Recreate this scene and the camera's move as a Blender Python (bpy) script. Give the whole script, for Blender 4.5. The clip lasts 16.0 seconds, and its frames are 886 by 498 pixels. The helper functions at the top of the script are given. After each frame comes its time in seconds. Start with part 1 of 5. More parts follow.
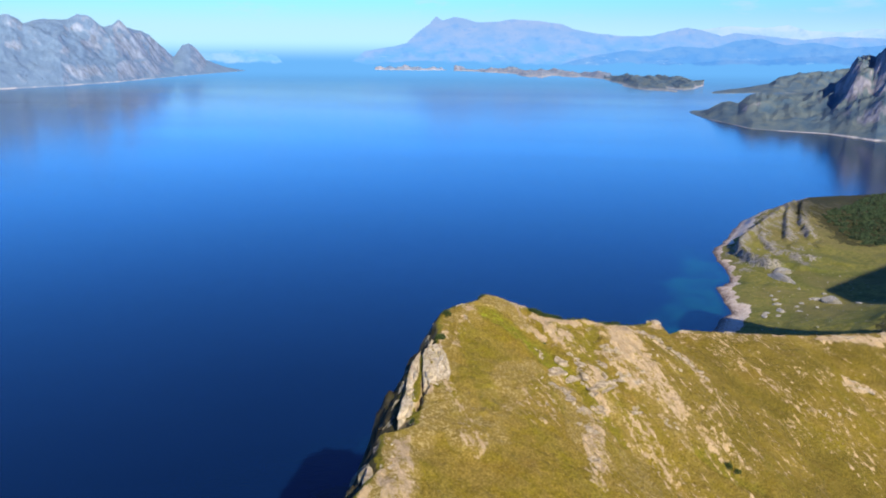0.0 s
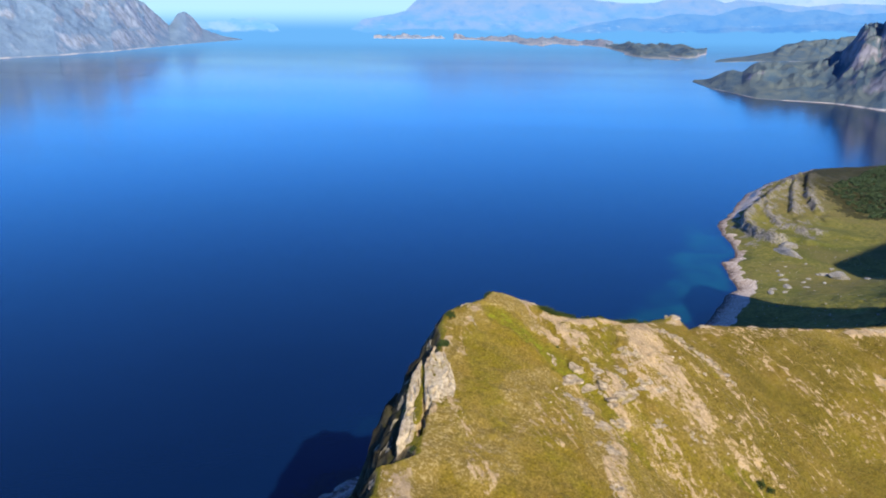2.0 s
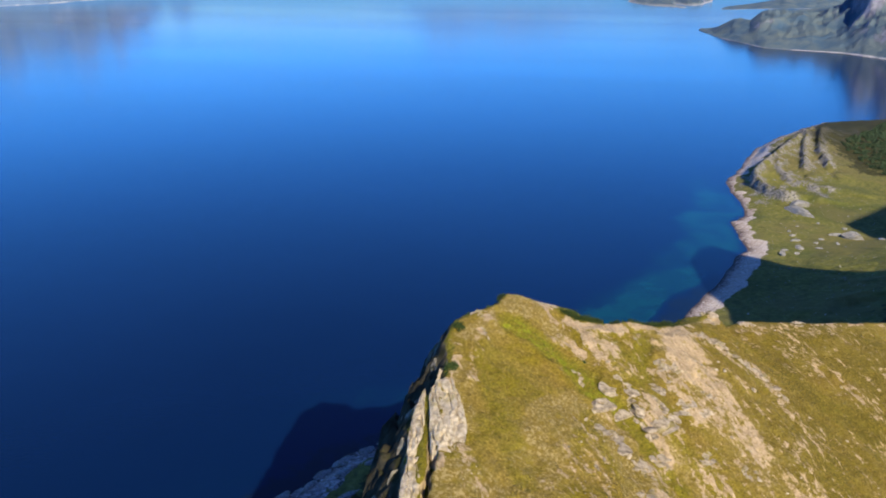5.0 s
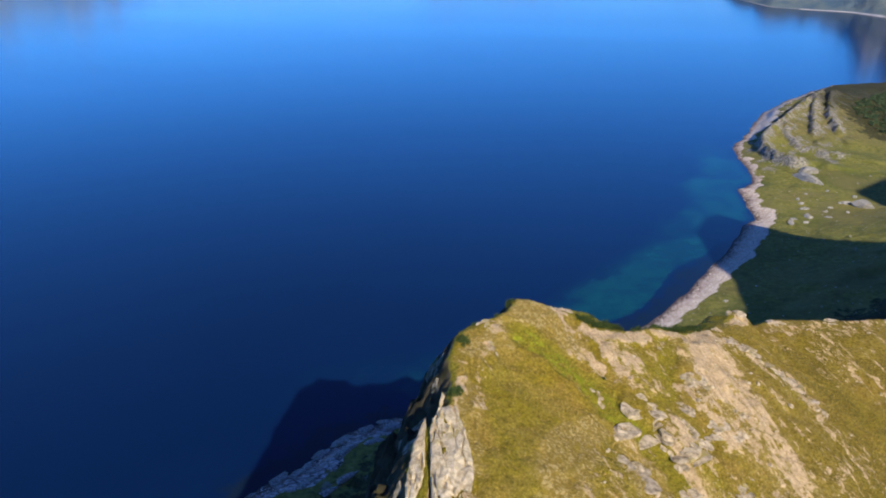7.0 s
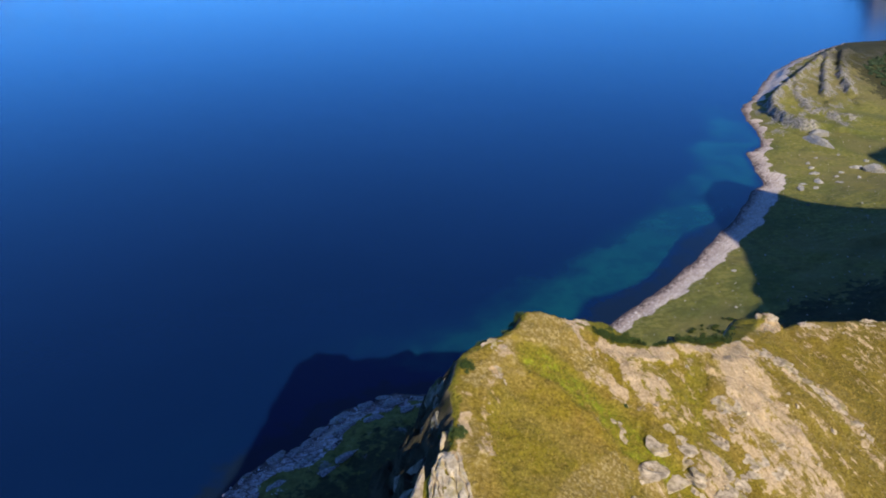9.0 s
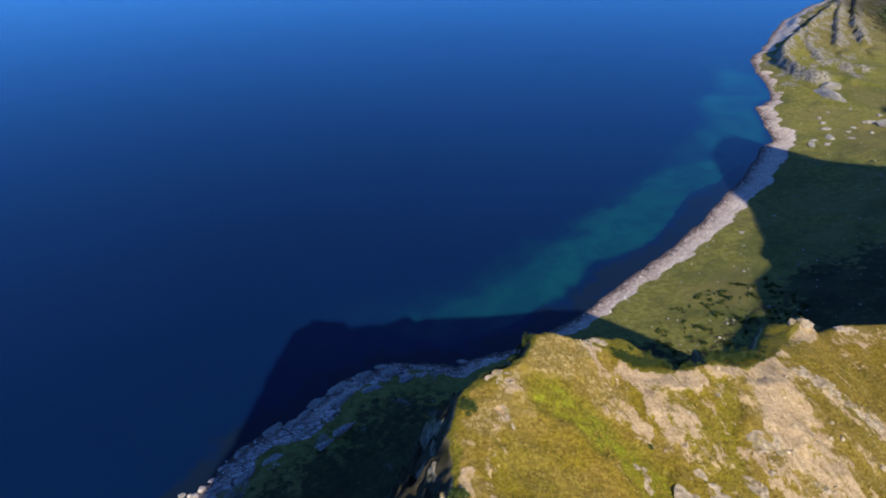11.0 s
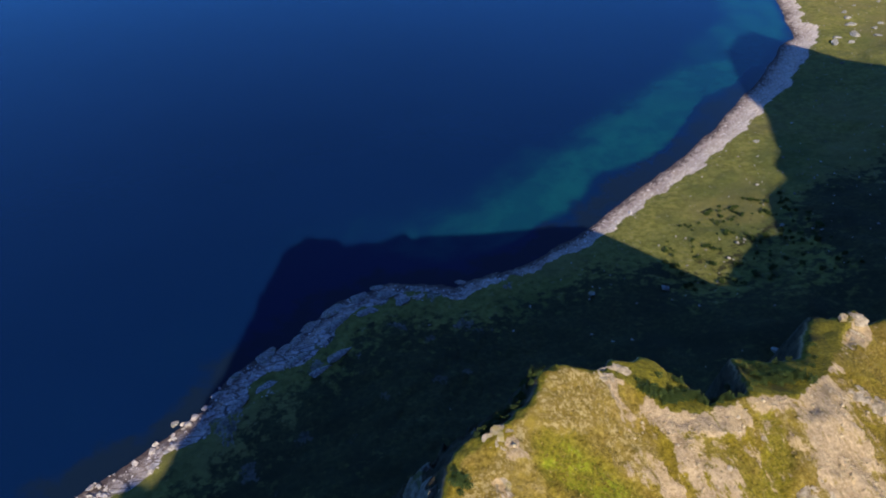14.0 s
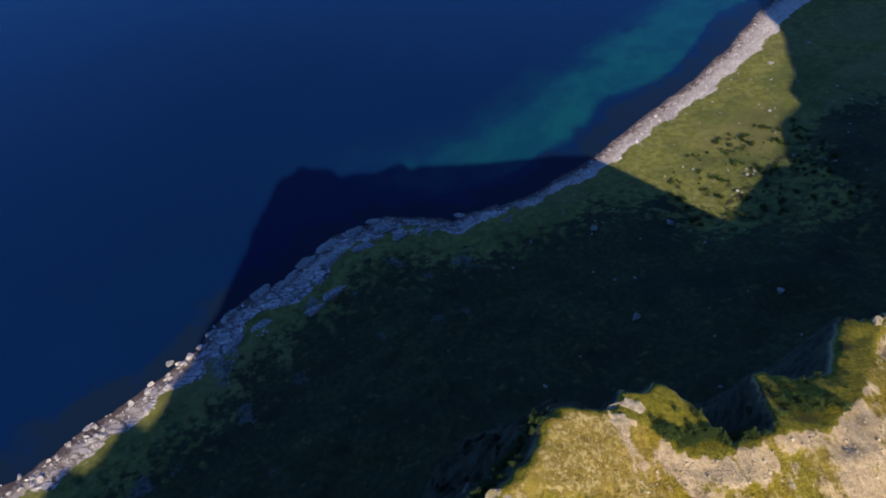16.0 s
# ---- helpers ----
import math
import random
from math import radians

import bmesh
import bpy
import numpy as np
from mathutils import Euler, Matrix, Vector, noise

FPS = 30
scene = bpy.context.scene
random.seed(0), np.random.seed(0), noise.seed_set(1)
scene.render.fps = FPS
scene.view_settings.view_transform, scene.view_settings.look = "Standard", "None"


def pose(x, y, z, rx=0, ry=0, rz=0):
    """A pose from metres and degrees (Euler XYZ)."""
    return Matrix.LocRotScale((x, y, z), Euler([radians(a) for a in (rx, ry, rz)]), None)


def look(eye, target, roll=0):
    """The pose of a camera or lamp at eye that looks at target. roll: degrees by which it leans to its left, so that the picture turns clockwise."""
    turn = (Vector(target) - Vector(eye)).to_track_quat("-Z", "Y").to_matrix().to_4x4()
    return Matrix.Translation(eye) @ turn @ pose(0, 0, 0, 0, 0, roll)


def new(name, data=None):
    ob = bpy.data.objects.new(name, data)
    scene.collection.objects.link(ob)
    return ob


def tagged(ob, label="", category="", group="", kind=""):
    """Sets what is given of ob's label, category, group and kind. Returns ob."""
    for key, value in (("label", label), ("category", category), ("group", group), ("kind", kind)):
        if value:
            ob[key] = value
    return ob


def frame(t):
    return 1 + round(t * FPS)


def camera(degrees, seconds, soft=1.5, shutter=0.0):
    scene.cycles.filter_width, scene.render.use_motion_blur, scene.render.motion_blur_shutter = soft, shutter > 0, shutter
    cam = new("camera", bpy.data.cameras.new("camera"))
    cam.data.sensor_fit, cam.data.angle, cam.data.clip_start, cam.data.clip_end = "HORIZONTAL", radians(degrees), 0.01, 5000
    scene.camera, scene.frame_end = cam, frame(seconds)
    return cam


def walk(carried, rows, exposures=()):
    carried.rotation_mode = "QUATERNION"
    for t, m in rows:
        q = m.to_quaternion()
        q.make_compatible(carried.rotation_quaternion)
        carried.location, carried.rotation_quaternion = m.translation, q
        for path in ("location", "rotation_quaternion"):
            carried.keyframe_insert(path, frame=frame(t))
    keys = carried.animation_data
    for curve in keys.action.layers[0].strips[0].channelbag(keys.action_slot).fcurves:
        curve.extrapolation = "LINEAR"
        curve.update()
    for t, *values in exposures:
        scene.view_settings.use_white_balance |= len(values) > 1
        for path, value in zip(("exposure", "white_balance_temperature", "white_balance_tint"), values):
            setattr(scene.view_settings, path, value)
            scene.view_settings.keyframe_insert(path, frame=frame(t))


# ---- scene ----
cam = camera(63.3, 16.0, soft=1.9)
PATH = [
    (0, (0.848, -0.064, 136.679), (0.838, 1.862, 136.141), 0.3),
    (0.5, (0.692, 1.987, 136.871), (0.682, 3.907, 136.312), 0.3),
    (1, (0.602, 4.013, 136.946), (0.593, 5.928, 136.368), 0.3),
    (1.5, (0.487, 6.318, 136.978), (0.478, 8.226, 136.38), 0.2),
    (2, (0.428, 8.362, 137.048), (0.419, 10.265, 136.431), 0.2),
    (2.5, (0.329, 10.558, 137.124), (0.319, 12.454, 136.488), 0.2),
    (3, (0.109, 12.651, 137.173), (0.101, 14.541, 136.517), 0.2),
    (3.5, (0.014, 14.849, 137.245), (0.005, 16.73, 136.567), 0.2),
    (4, (-0.089, 17.021, 137.269), (-0.097, 18.894, 136.57), 0.2),
    (6.5, (-0.454, 28.007, 137.395), (-0.462, 29.834, 136.582), 0.0),
    (7, (-0.489, 29.992, 137.476), (-0.497, 31.808, 136.638), -0.0),
    (7.5, (-0.564, 32.196, 137.569), (-0.572, 33.999, 136.705), -0.0),
    (8, (-0.553, 34.271, 137.573), (-0.562, 36.063, 136.686), -0.1),
    (8.5, (-0.525, 36.447, 137.673), (-0.534, 38.226, 136.759), -0.1),
    (9, (-0.517, 38.559, 137.684), (-0.527, 40.324, 136.743), -0.1),
    (9.5, (-0.503, 40.851, 137.78), (-0.513, 42.6, 136.811), -0.2),
    (12, (-0.217, 51.582, 137.96), (-0.228, 53.232, 136.831), -0.3),
    (12.5, (-0.087, 53.756, 137.956), (-0.099, 55.38, 136.789), -0.3),
    (13, (0.018, 55.911, 137.998), (0.006, 57.502, 136.786), -0.3),
    (13.5, (0.152, 58.062, 138.052), (0.14, 59.617, 136.793), -0.4),
    (14, (0.28, 60.211, 138.075), (0.268, 61.726, 136.77), -0.4),
    (14.5, (0.285, 62.268, 138.302), (0.273, 63.742, 136.951), -0.4),
    (15, (0.435, 64.437, 138.364), (0.424, 65.868, 136.967), -0.4),
    (15.5, (0.63, 66.608, 138.346), (0.617, 67.996, 136.906), -0.5),
    (16, (0.8, 68.712, 138.4), (0.787, 70.054, 136.917), -0.5),
]
walk(cam, [(t, look(eye, target, roll)) for t, eye, target, roll in PATH])

# ---- light ----
# the sun stands behind the ridge: one metre of height throws its shadow to (-0.45, 1.31)
SUN_WAY = Vector((-0.45, 1.31, -1.0)).normalized()
SUN_UP = math.asin(-SUN_WAY.z)
SUN_TURN = math.atan2(-SUN_WAY.x, -SUN_WAY.y)
sun = new("sun", bpy.data.lights.new("sun", "SUN"))
sun.data.energy, sun.data.angle, sun.data.color = 5.0, radians(0.53), (1.0, 0.91, 0.76)
sun.matrix_world = look((0, 0, 400), Vector((0, 0, 400)) + SUN_WAY)

world = bpy.data.worlds.new("world")
scene.world = world
world.use_nodes = True
wn, wl = world.node_tree.nodes, world.node_tree.links
wn.clear()
sky = wn.new("ShaderNodeTexSky")
sky.sky_type, sky.sun_disc = "NISHITA", False
sky.sun_elevation, sky.sun_rotation = SUN_UP, SUN_TURN
sky.altitude, sky.air_density, sky.dust_density, sky.ozone_density = 100, 1.0, 0.0, 5.0
back = wn.new("ShaderNodeBackground")
back.inputs["Strength"].default_value = 0.072
# very clear air: whitish along the horizon, deep blue above
way = wn.new("ShaderNodeTexCoord")
part_up = wn.new("ShaderNodeSeparateXYZ")
wl.new(way.outputs["Generated"], part_up.inputs[0])
rise = wn.new("ShaderNodeMapRange")
rise.interpolation_type = "SMOOTHSTEP"
for key, v in (("From Min", 0.01), ("From Max", 0.13)):
    rise.inputs[key].default_value = v
wl.new(part_up.outputs["Z"], rise.inputs["Value"])
cast = wn.new("ShaderNodeMix")
cast.data_type = "RGBA"
wl.new(rise.outputs["Result"], cast.inputs[0])
cast.inputs[6].default_value = (0.62, 0.84, 1.16, 1)
cast.inputs[7].default_value = (0.50, 1.48, 2.88, 1)
clear = wn.new("ShaderNodeMix")
clear.data_type, clear.blend_type = "RGBA", "MULTIPLY"
clear.inputs[0].default_value = 1.0
high = wn.new("ShaderNodeMapRange")
high.interpolation_type = "SMOOTHSTEP"
for key, v in (("From Min", 0.22), ("From Max", 0.70)):
    high.inputs[key].default_value = v
wl.new(part_up.outputs["Z"], high.inputs["Value"])
zenith = wn.new("ShaderNodeMix")
zenith.data_type = "RGBA"
wl.new(high.outputs["Result"], zenith.inputs[0])
wl.new(cast.outputs[2], zenith.inputs[6])
zenith.inputs[7].default_value = (0.68, 0.75, 1.32, 1)
wl.new(zenith.outputs[2], clear.inputs[7])
wout = wn.new("ShaderNodeOutputWorld")
wl.new(sky.outputs["Color"], clear.inputs[6])
# a few far puffs of cloud low over the horizon
puff_at = wn.new("ShaderNodeMapping")
puff_at.inputs["Scale"].default_value = (9, 9, 34)
wl.new(way.outputs["Generated"], puff_at.inputs["Vector"])
puff = wn.new("ShaderNodeTexNoise")
puff.inputs["Scale"].default_value, puff.inputs["Detail"].default_value, puff.inputs["Roughness"].default_value = 1.6, 5, 0.6
wl.new(puff_at.outputs["Vector"], puff.inputs["Vector"])
thick = wn.new("ShaderNodeMapRange")
for key, v in (("From Min", 0.56), ("From Max", 0.72), ("To Max", 0.4)):
    thick.inputs[key].default_value = v
wl.new(puff.outputs["Fac"], thick.inputs["Value"])
band = wn.new("ShaderNodeMapRange")
band.interpolation_type = "SMOOTHSTEP"
for key, v in (("From Min", 0.02), ("From Max", 0.06)):
    band.inputs[key].default_value = v
wl.new(part_up.outputs["Z"], band.inputs["Value"])
much = wn.new("ShaderNodeMath")
much.operation = "MULTIPLY"
wl.new(thick.outputs["Result"], much.inputs[0])
fade = wn.new("ShaderNodeMapRange")
fade.interpolation_type = "SMOOTHSTEP"
for key, v in (("From Min", 0.08), ("From Max", 0.13), ("To Min", 1.0), ("To Max", 0.0)):
    fade.inputs[key].default_value = v
wl.new(part_up.outputs["Z"], fade.inputs["Value"])
both = wn.new("ShaderNodeMath")
both.operation = "MULTIPLY"
wl.new(band.outputs["Result"], both.inputs[0])
wl.new(fade.outputs["Result"], both.inputs[1])
wl.new(both.outputs[0], much.inputs[1])
cloudy = wn.new("ShaderNodeMix")
cloudy.data_type = "RGBA"
wl.new(much.outputs[0], cloudy.inputs[0])
wl.new(clear.outputs[2], cloudy.inputs[6])
cloudy.inputs[7].default_value = (6.4, 7.6, 8.6, 1)
wl.new(cloudy.outputs[2], back.inputs["Color"])
wl.new(back.outputs["Background"], wout.inputs["Surface"])
scene.view_settings.exposure = 0.5


# ---- noise ----
def lattice(ix, iy, seed):
    """A repeatable angle for each lattice point."""
    n = (ix.astype(np.int64) * 374761393 + iy.astype(np.int64) * 668265263 + seed * 974634777) & 0x7FFFFFFF
    n = ((n ^ (n >> 13)) * 1274126177) & 0x7FFFFFFF
    n = n ^ (n >> 16)
    return (n & 0xFFFF) * (2 * np.pi / 65536.0)


def grain(x, y, seed=0):
    """Gradient noise, about -0.7 to 0.7."""
    x, y = np.broadcast_arrays(np.asarray(x, float), np.asarray(y, float))
    ix, iy = np.floor(x).astype(np.int64), np.floor(y).astype(np.int64)
    fx, fy = x - ix, y - iy
    u, v = fx * fx * fx * (fx * (fx * 6 - 15) + 10), fy * fy * fy * (fy * (fy * 6 - 15) + 10)
    x0, y0 = int(ix.min()), int(iy.min())
    across, deep = int(ix.max()) - x0 + 2, int(iy.max()) - y0 + 2
    if across * deep < 3 * x.size + 64:
        # the angles of the whole lattice at once, then looked up
        gx, gy = np.meshgrid(np.arange(x0, x0 + across), np.arange(y0, y0 + deep))
        angle = lattice(gx, gy, seed)
        ca, sa = np.cos(angle).ravel(), np.sin(angle).ravel()
        at = (iy - y0) * across + (ix - x0)

        def corner(dx, dy):
            k = at + (dy * across + dx)
            return ca[k] * (fx - dx) + sa[k] * (fy - dy)
    else:
        def corner(dx, dy):
            a = lattice(ix + dx, iy + dy, seed)
            return np.cos(a) * (fx - dx) + np.sin(a) * (fy - dy)

    top = corner(0, 0)
    top = top + (corner(1, 0) - top) * u
    low = corner(0, 1)
    low = low + (corner(1, 1) - low) * u
    return top + (low - top) * v


def fbm(x, y, octaves=4, seed=0, rough=0.5):
    total, amp = 0.0, 1.0
    for k in range(octaves):
        total = total + amp * grain(x * 2 ** k, y * 2 ** k, seed + 17 * k)
        amp *= rough
    return total


def ridged(x, y, octaves=4, seed=0, rough=0.55):
    total, amp = 0.0, 1.0
    for k in range(octaves):
        total = total + amp * (1 - 2.2 * np.abs(grain(x * 2 ** k, y * 2 ** k, seed + 29 * k)))
        amp *= rough
    return total


def ease(v, a, b):
    v = np.clip((v - a) / (b - a), 0, 1)
    return v * v * (3 - 2 * v)


def bump(v, a, b, c, d):
    return ease(v, a, b) * (1 - ease(v, c, d))


def along(line, X, Y):
    """For every place: the distance to a broken line, minus on its left side, and the distance-weighted heights of its pieces."""
    best = np.full(X.shape, 1e9)
    side = np.ones(X.shape)
    hsum, wsum = np.zeros(X.shape), np.zeros(X.shape)
    for a, b in zip(line[:-1], line[1:]):
        dx, dy = b[0] - a[0], b[1] - a[1]
        ll = dx * dx + dy * dy
        s = np.clip(((X - a[0]) * dx + (Y - a[1]) * dy) / ll, 0, 1)
        px, py = X - a[0] - s * dx, Y - a[1] - s * dy
        d = np.hypot(px, py)
        turn = np.sign(px * dy - py * dx)
        near = d < best - 1e-9
        best = np.where(near, d, best)
        side = np.where(near, turn, side)
        if len(a) > 2:
            w = math.sqrt(ll) / (d + 0.4) ** 4
            hsum += w * (a[2] + s * (b[2] - a[2]))
            wsum += w
    side = np.where(side == 0, 1, side)
    return best * side, hsum / np.maximum(wsum, 1e-30)


# ---- the coast ----
SHORE = [(-260, -60), (-200, 20), (-112, 106), (-76, 141), (-63, 155), (-51, 173), (-41, 183), (-30.5, 198), (-15.5, 205), (2.5, 204.2), (26, 215.8), (44, 230.4), (56.5, 244),
         (81, 268), (99, 289), (111, 305.6), (125.5, 323), (145.5, 355), (154.5, 363.5), (157, 379), (162.5, 408), (175, 420), (181, 442), (183, 466), (188.5, 488), (200, 505), (241, 575),
         (276, 616), (314, 653), (352, 684), (400, 692), (700, 770), (1200, 900)]
CREST = [(-170, -140, 112), (-75, -45, 104), (-29, 2, 103), (-14, 18, 103.6), (-7.4, 36, 104.6), (-6.2, 41, 105.0), (-5.4, 44.6, 105.6), (-4.2, 48, 105.7), (-3.8, 53, 105.8), (-1.8, 55, 105.8),
         (-1.2, 58, 105.8), (-0.9, 64, 106), (-0.6, 70.5, 106.2), (0.1, 72.3, 106.2), (0.3, 75, 106.3), (0.3, 78.2, 106.5), (0.7, 79.8, 106.6), (1.7, 80.9, 106.7), (3.0, 81.9, 106.8), (4.1, 82.9, 106.8), (5.2, 84.5, 106.8), (6.0, 86, 106.7), (6.7, 86.8, 106.3),
         (8.1, 86.8, 105.9), (9.2, 87, 105.3), (10.4, 87.4, 104.7), (11.2, 87, 104.3), (12.4, 85.8, 104), (14.2, 85.5, 103.8), (16.5, 86.3, 103.2), (18.6, 87.1, 103), (22.8, 88.6, 101.6), (27, 92.6, 100), (29.6, 96.6, 98.6), (31.4, 98.7, 98.6), (33.4, 99.3, 95.7), (36, 100.0, 96.4), (45, 102, 95.2), (58, 106, 93.3),
         (73, 109.5, 92.6), (83, 112, 91), (95, 127, 61), (104, 130, 66), (111.5, 130, 71), (114.2, 130, 74), (122, 130, 75), (127, 130, 80), (135, 130, 89), (146.5, 130, 95.5), (149, 130, 101), (154, 130, 105.5), (158, 130, 108), (168, 130, 120.5), (176, 130, 130), (178.5, 130, 138), (196, 130, 168), (212, 130, 181), (221, 130, 183.5),
         (226, 130, 178), (230, 130, 166), (236, 130, 156), (250, 130, 146), (276, 130, 114), (301, 130, 172), (310, 130, 206), (340, 130, 220), (400, 130, 248), (520, 130, 280)]
RISE = [(196, 492, 2), (232, 533, 6), (262, 565, 9), (300, 592, 8), (360, 632, 3), (440, 690, 1), (600, 800, 1)]
RIBS = [([(288, 578), (260, 551), (230, 515), (205, 486), (198, 468), (199, 450), (204, 438), (217, 434)], 7.2),
        ([(276, 566), (262, 540), (249, 512), (238, 484)], 4.2), ([(303, 588), (283, 562), (265, 522), (257, 488)], 4.6),
        ([(226, 470), (232, 455), (245, 446)], 2.8), ([(232, 512), (222, 490), (222, 470), (232, 458)], 2.6)]
# strips of broken rock on the ridge: from, to, half widths, how bare
SCREE = [(23.8, 88.9, 23.0, 80.5, 2.7, 1.8, 0.84), (19.2, 87.2, 22.5, 88.2, 0.9, 1.2, 0.9), (24.8, 82.5, 27.4, 73, 2.3, 1.4, 0.66), (12.8, 85.2, 17.4, 86.2, 1.3, 1.0, 0.84), (13.6, 84.2, 15.2, 80.6, 1.6, 1.0, 0.7), (10.6, 81.6, 12.4, 81, 0.8, 0.7, 0.7),
         (19.8, 80.6, 22.2, 76, 0.9, 1.0, 0.6), (27, 89.5, 32, 85.5, 1.8, 2.0, 0.52), (32, 85.5, 35.5, 77, 1.9, 1.6, 0.47), (12.2, 80, 17.4, 79, 0.5, 0.9, 0.48),
         (17.6, 75, 17.6, 70, 1.2, 1.1, 0.64), (16.5, 68, 14.2, 55, 1.1, 1.2, 0.55), (3.2, 81.6, 4.1, 80.6, 0.7, 0.5, 0.78), (3.0, 79.8, 3.1, 78.6, 0.6, 0.5, 0.85), (2.4, 78.6, 1.8, 72, 0.7, 0.6, 0.42),
         (-2.6, 45, -2.8, 52, 1.9, 1.2, 0.66), (59, 104.6, 80, 108.5, 0.8, 1.3, 0.8), (24, 77, 32, 70, 2.6, 3.0, 0.45), (59, 95, 63, 93, 0.9, 0.8, 0.7),
         (30.2, 95.6, 31.4, 98.4, 1.3, 1.0, 0.8), (9.0, 86.4, 11, 84, 1.3, 1.2, 0.5), (36, 98.5, 48, 101, 1.4, 1.6, 0.46), (0.9, 62.5, 3.5, 54, 0.8, 1.4, 0.48),
         (13, 73, 9, 62, 2.2, 2.6, 0.36), (40, 96, 52, 84, 2.2, 2.6, 0.40), (20, 72, 26, 60, 2.0, 2.4, 0.42)]
# pale dry turf
DRY = [(14, 74.6, 14.6, 60, 1.5, 2.4, 1.0), (12.6, 75.4, 6.6, 68, 1.0, 2.6, 1.0), (7, 66, 3, 56, 3.0, 3.6, 0.75), (-1.4, 54, 0.4, 61, 1.8, 1.2, 1.0), (-4, 46, -1.5, 54, 2.6, 2.0, 1.0), (2, 78, 8, 85.5, 1.4, 2.2, 0.9),
       (9, 86, 10.5, 82, 1.4, 1.4, 0.8), (22, 88, 27, 72, 4.2, 4.0, 0.65), (33, 90, 30, 76, 3.0, 4.0, 0.4), (57, 104.6, 44, 92, 4.0, 5.0, 0.4), (58, 105.4, 80, 109, 2.6, 3.0, 0.9), (0.8, 74, 1.6, 66, 0.9, 1.0, 0.7), (30, 98, 56, 104, 1.2, 1.6, 0.7),
       (18, 70, 20, 58, 2.4, 3.0, 0.7)]
LUSH = [(6.2, 81, 10, 79, 1.7, 1.5, 1.0), (10, 79, 14.7, 74.8, 1.4, 1.3, 0.95), (14.7, 74.8, 19, 66, 1.3, 1.2, 0.8), (19.2, 85.6, 18.2, 79, 0.9, 1.1, 0.75),
        (22, 92, 30, 96.5, 1.4, 1.4, 0.8), (12, 90, 15, 90, 1.0, 1.0, 0.9), (3.4, 76, 5.2, 62, 1.4, 1.6, 0.5), (33, 92, 52, 78, 2.4, 3.0, 0.45), (28, 69, 34, 66, 1.2, 1.4, 0.9)]


def strip(X, Y, x1, y1, x2, y2, w1, w2, much):
    dx, dy = x2 - x1, y2 - y1
    s = np.clip(((X - x1) * dx + (Y - y1) * dy) / (dx * dx + dy * dy), 0, 1)
    d = np.hypot(X - x1 - s * dx, Y - y1 - s * dy) / (w1 + s * (w2 - w1))
    return much * (1 - ease(d, 0.55, 1.25))


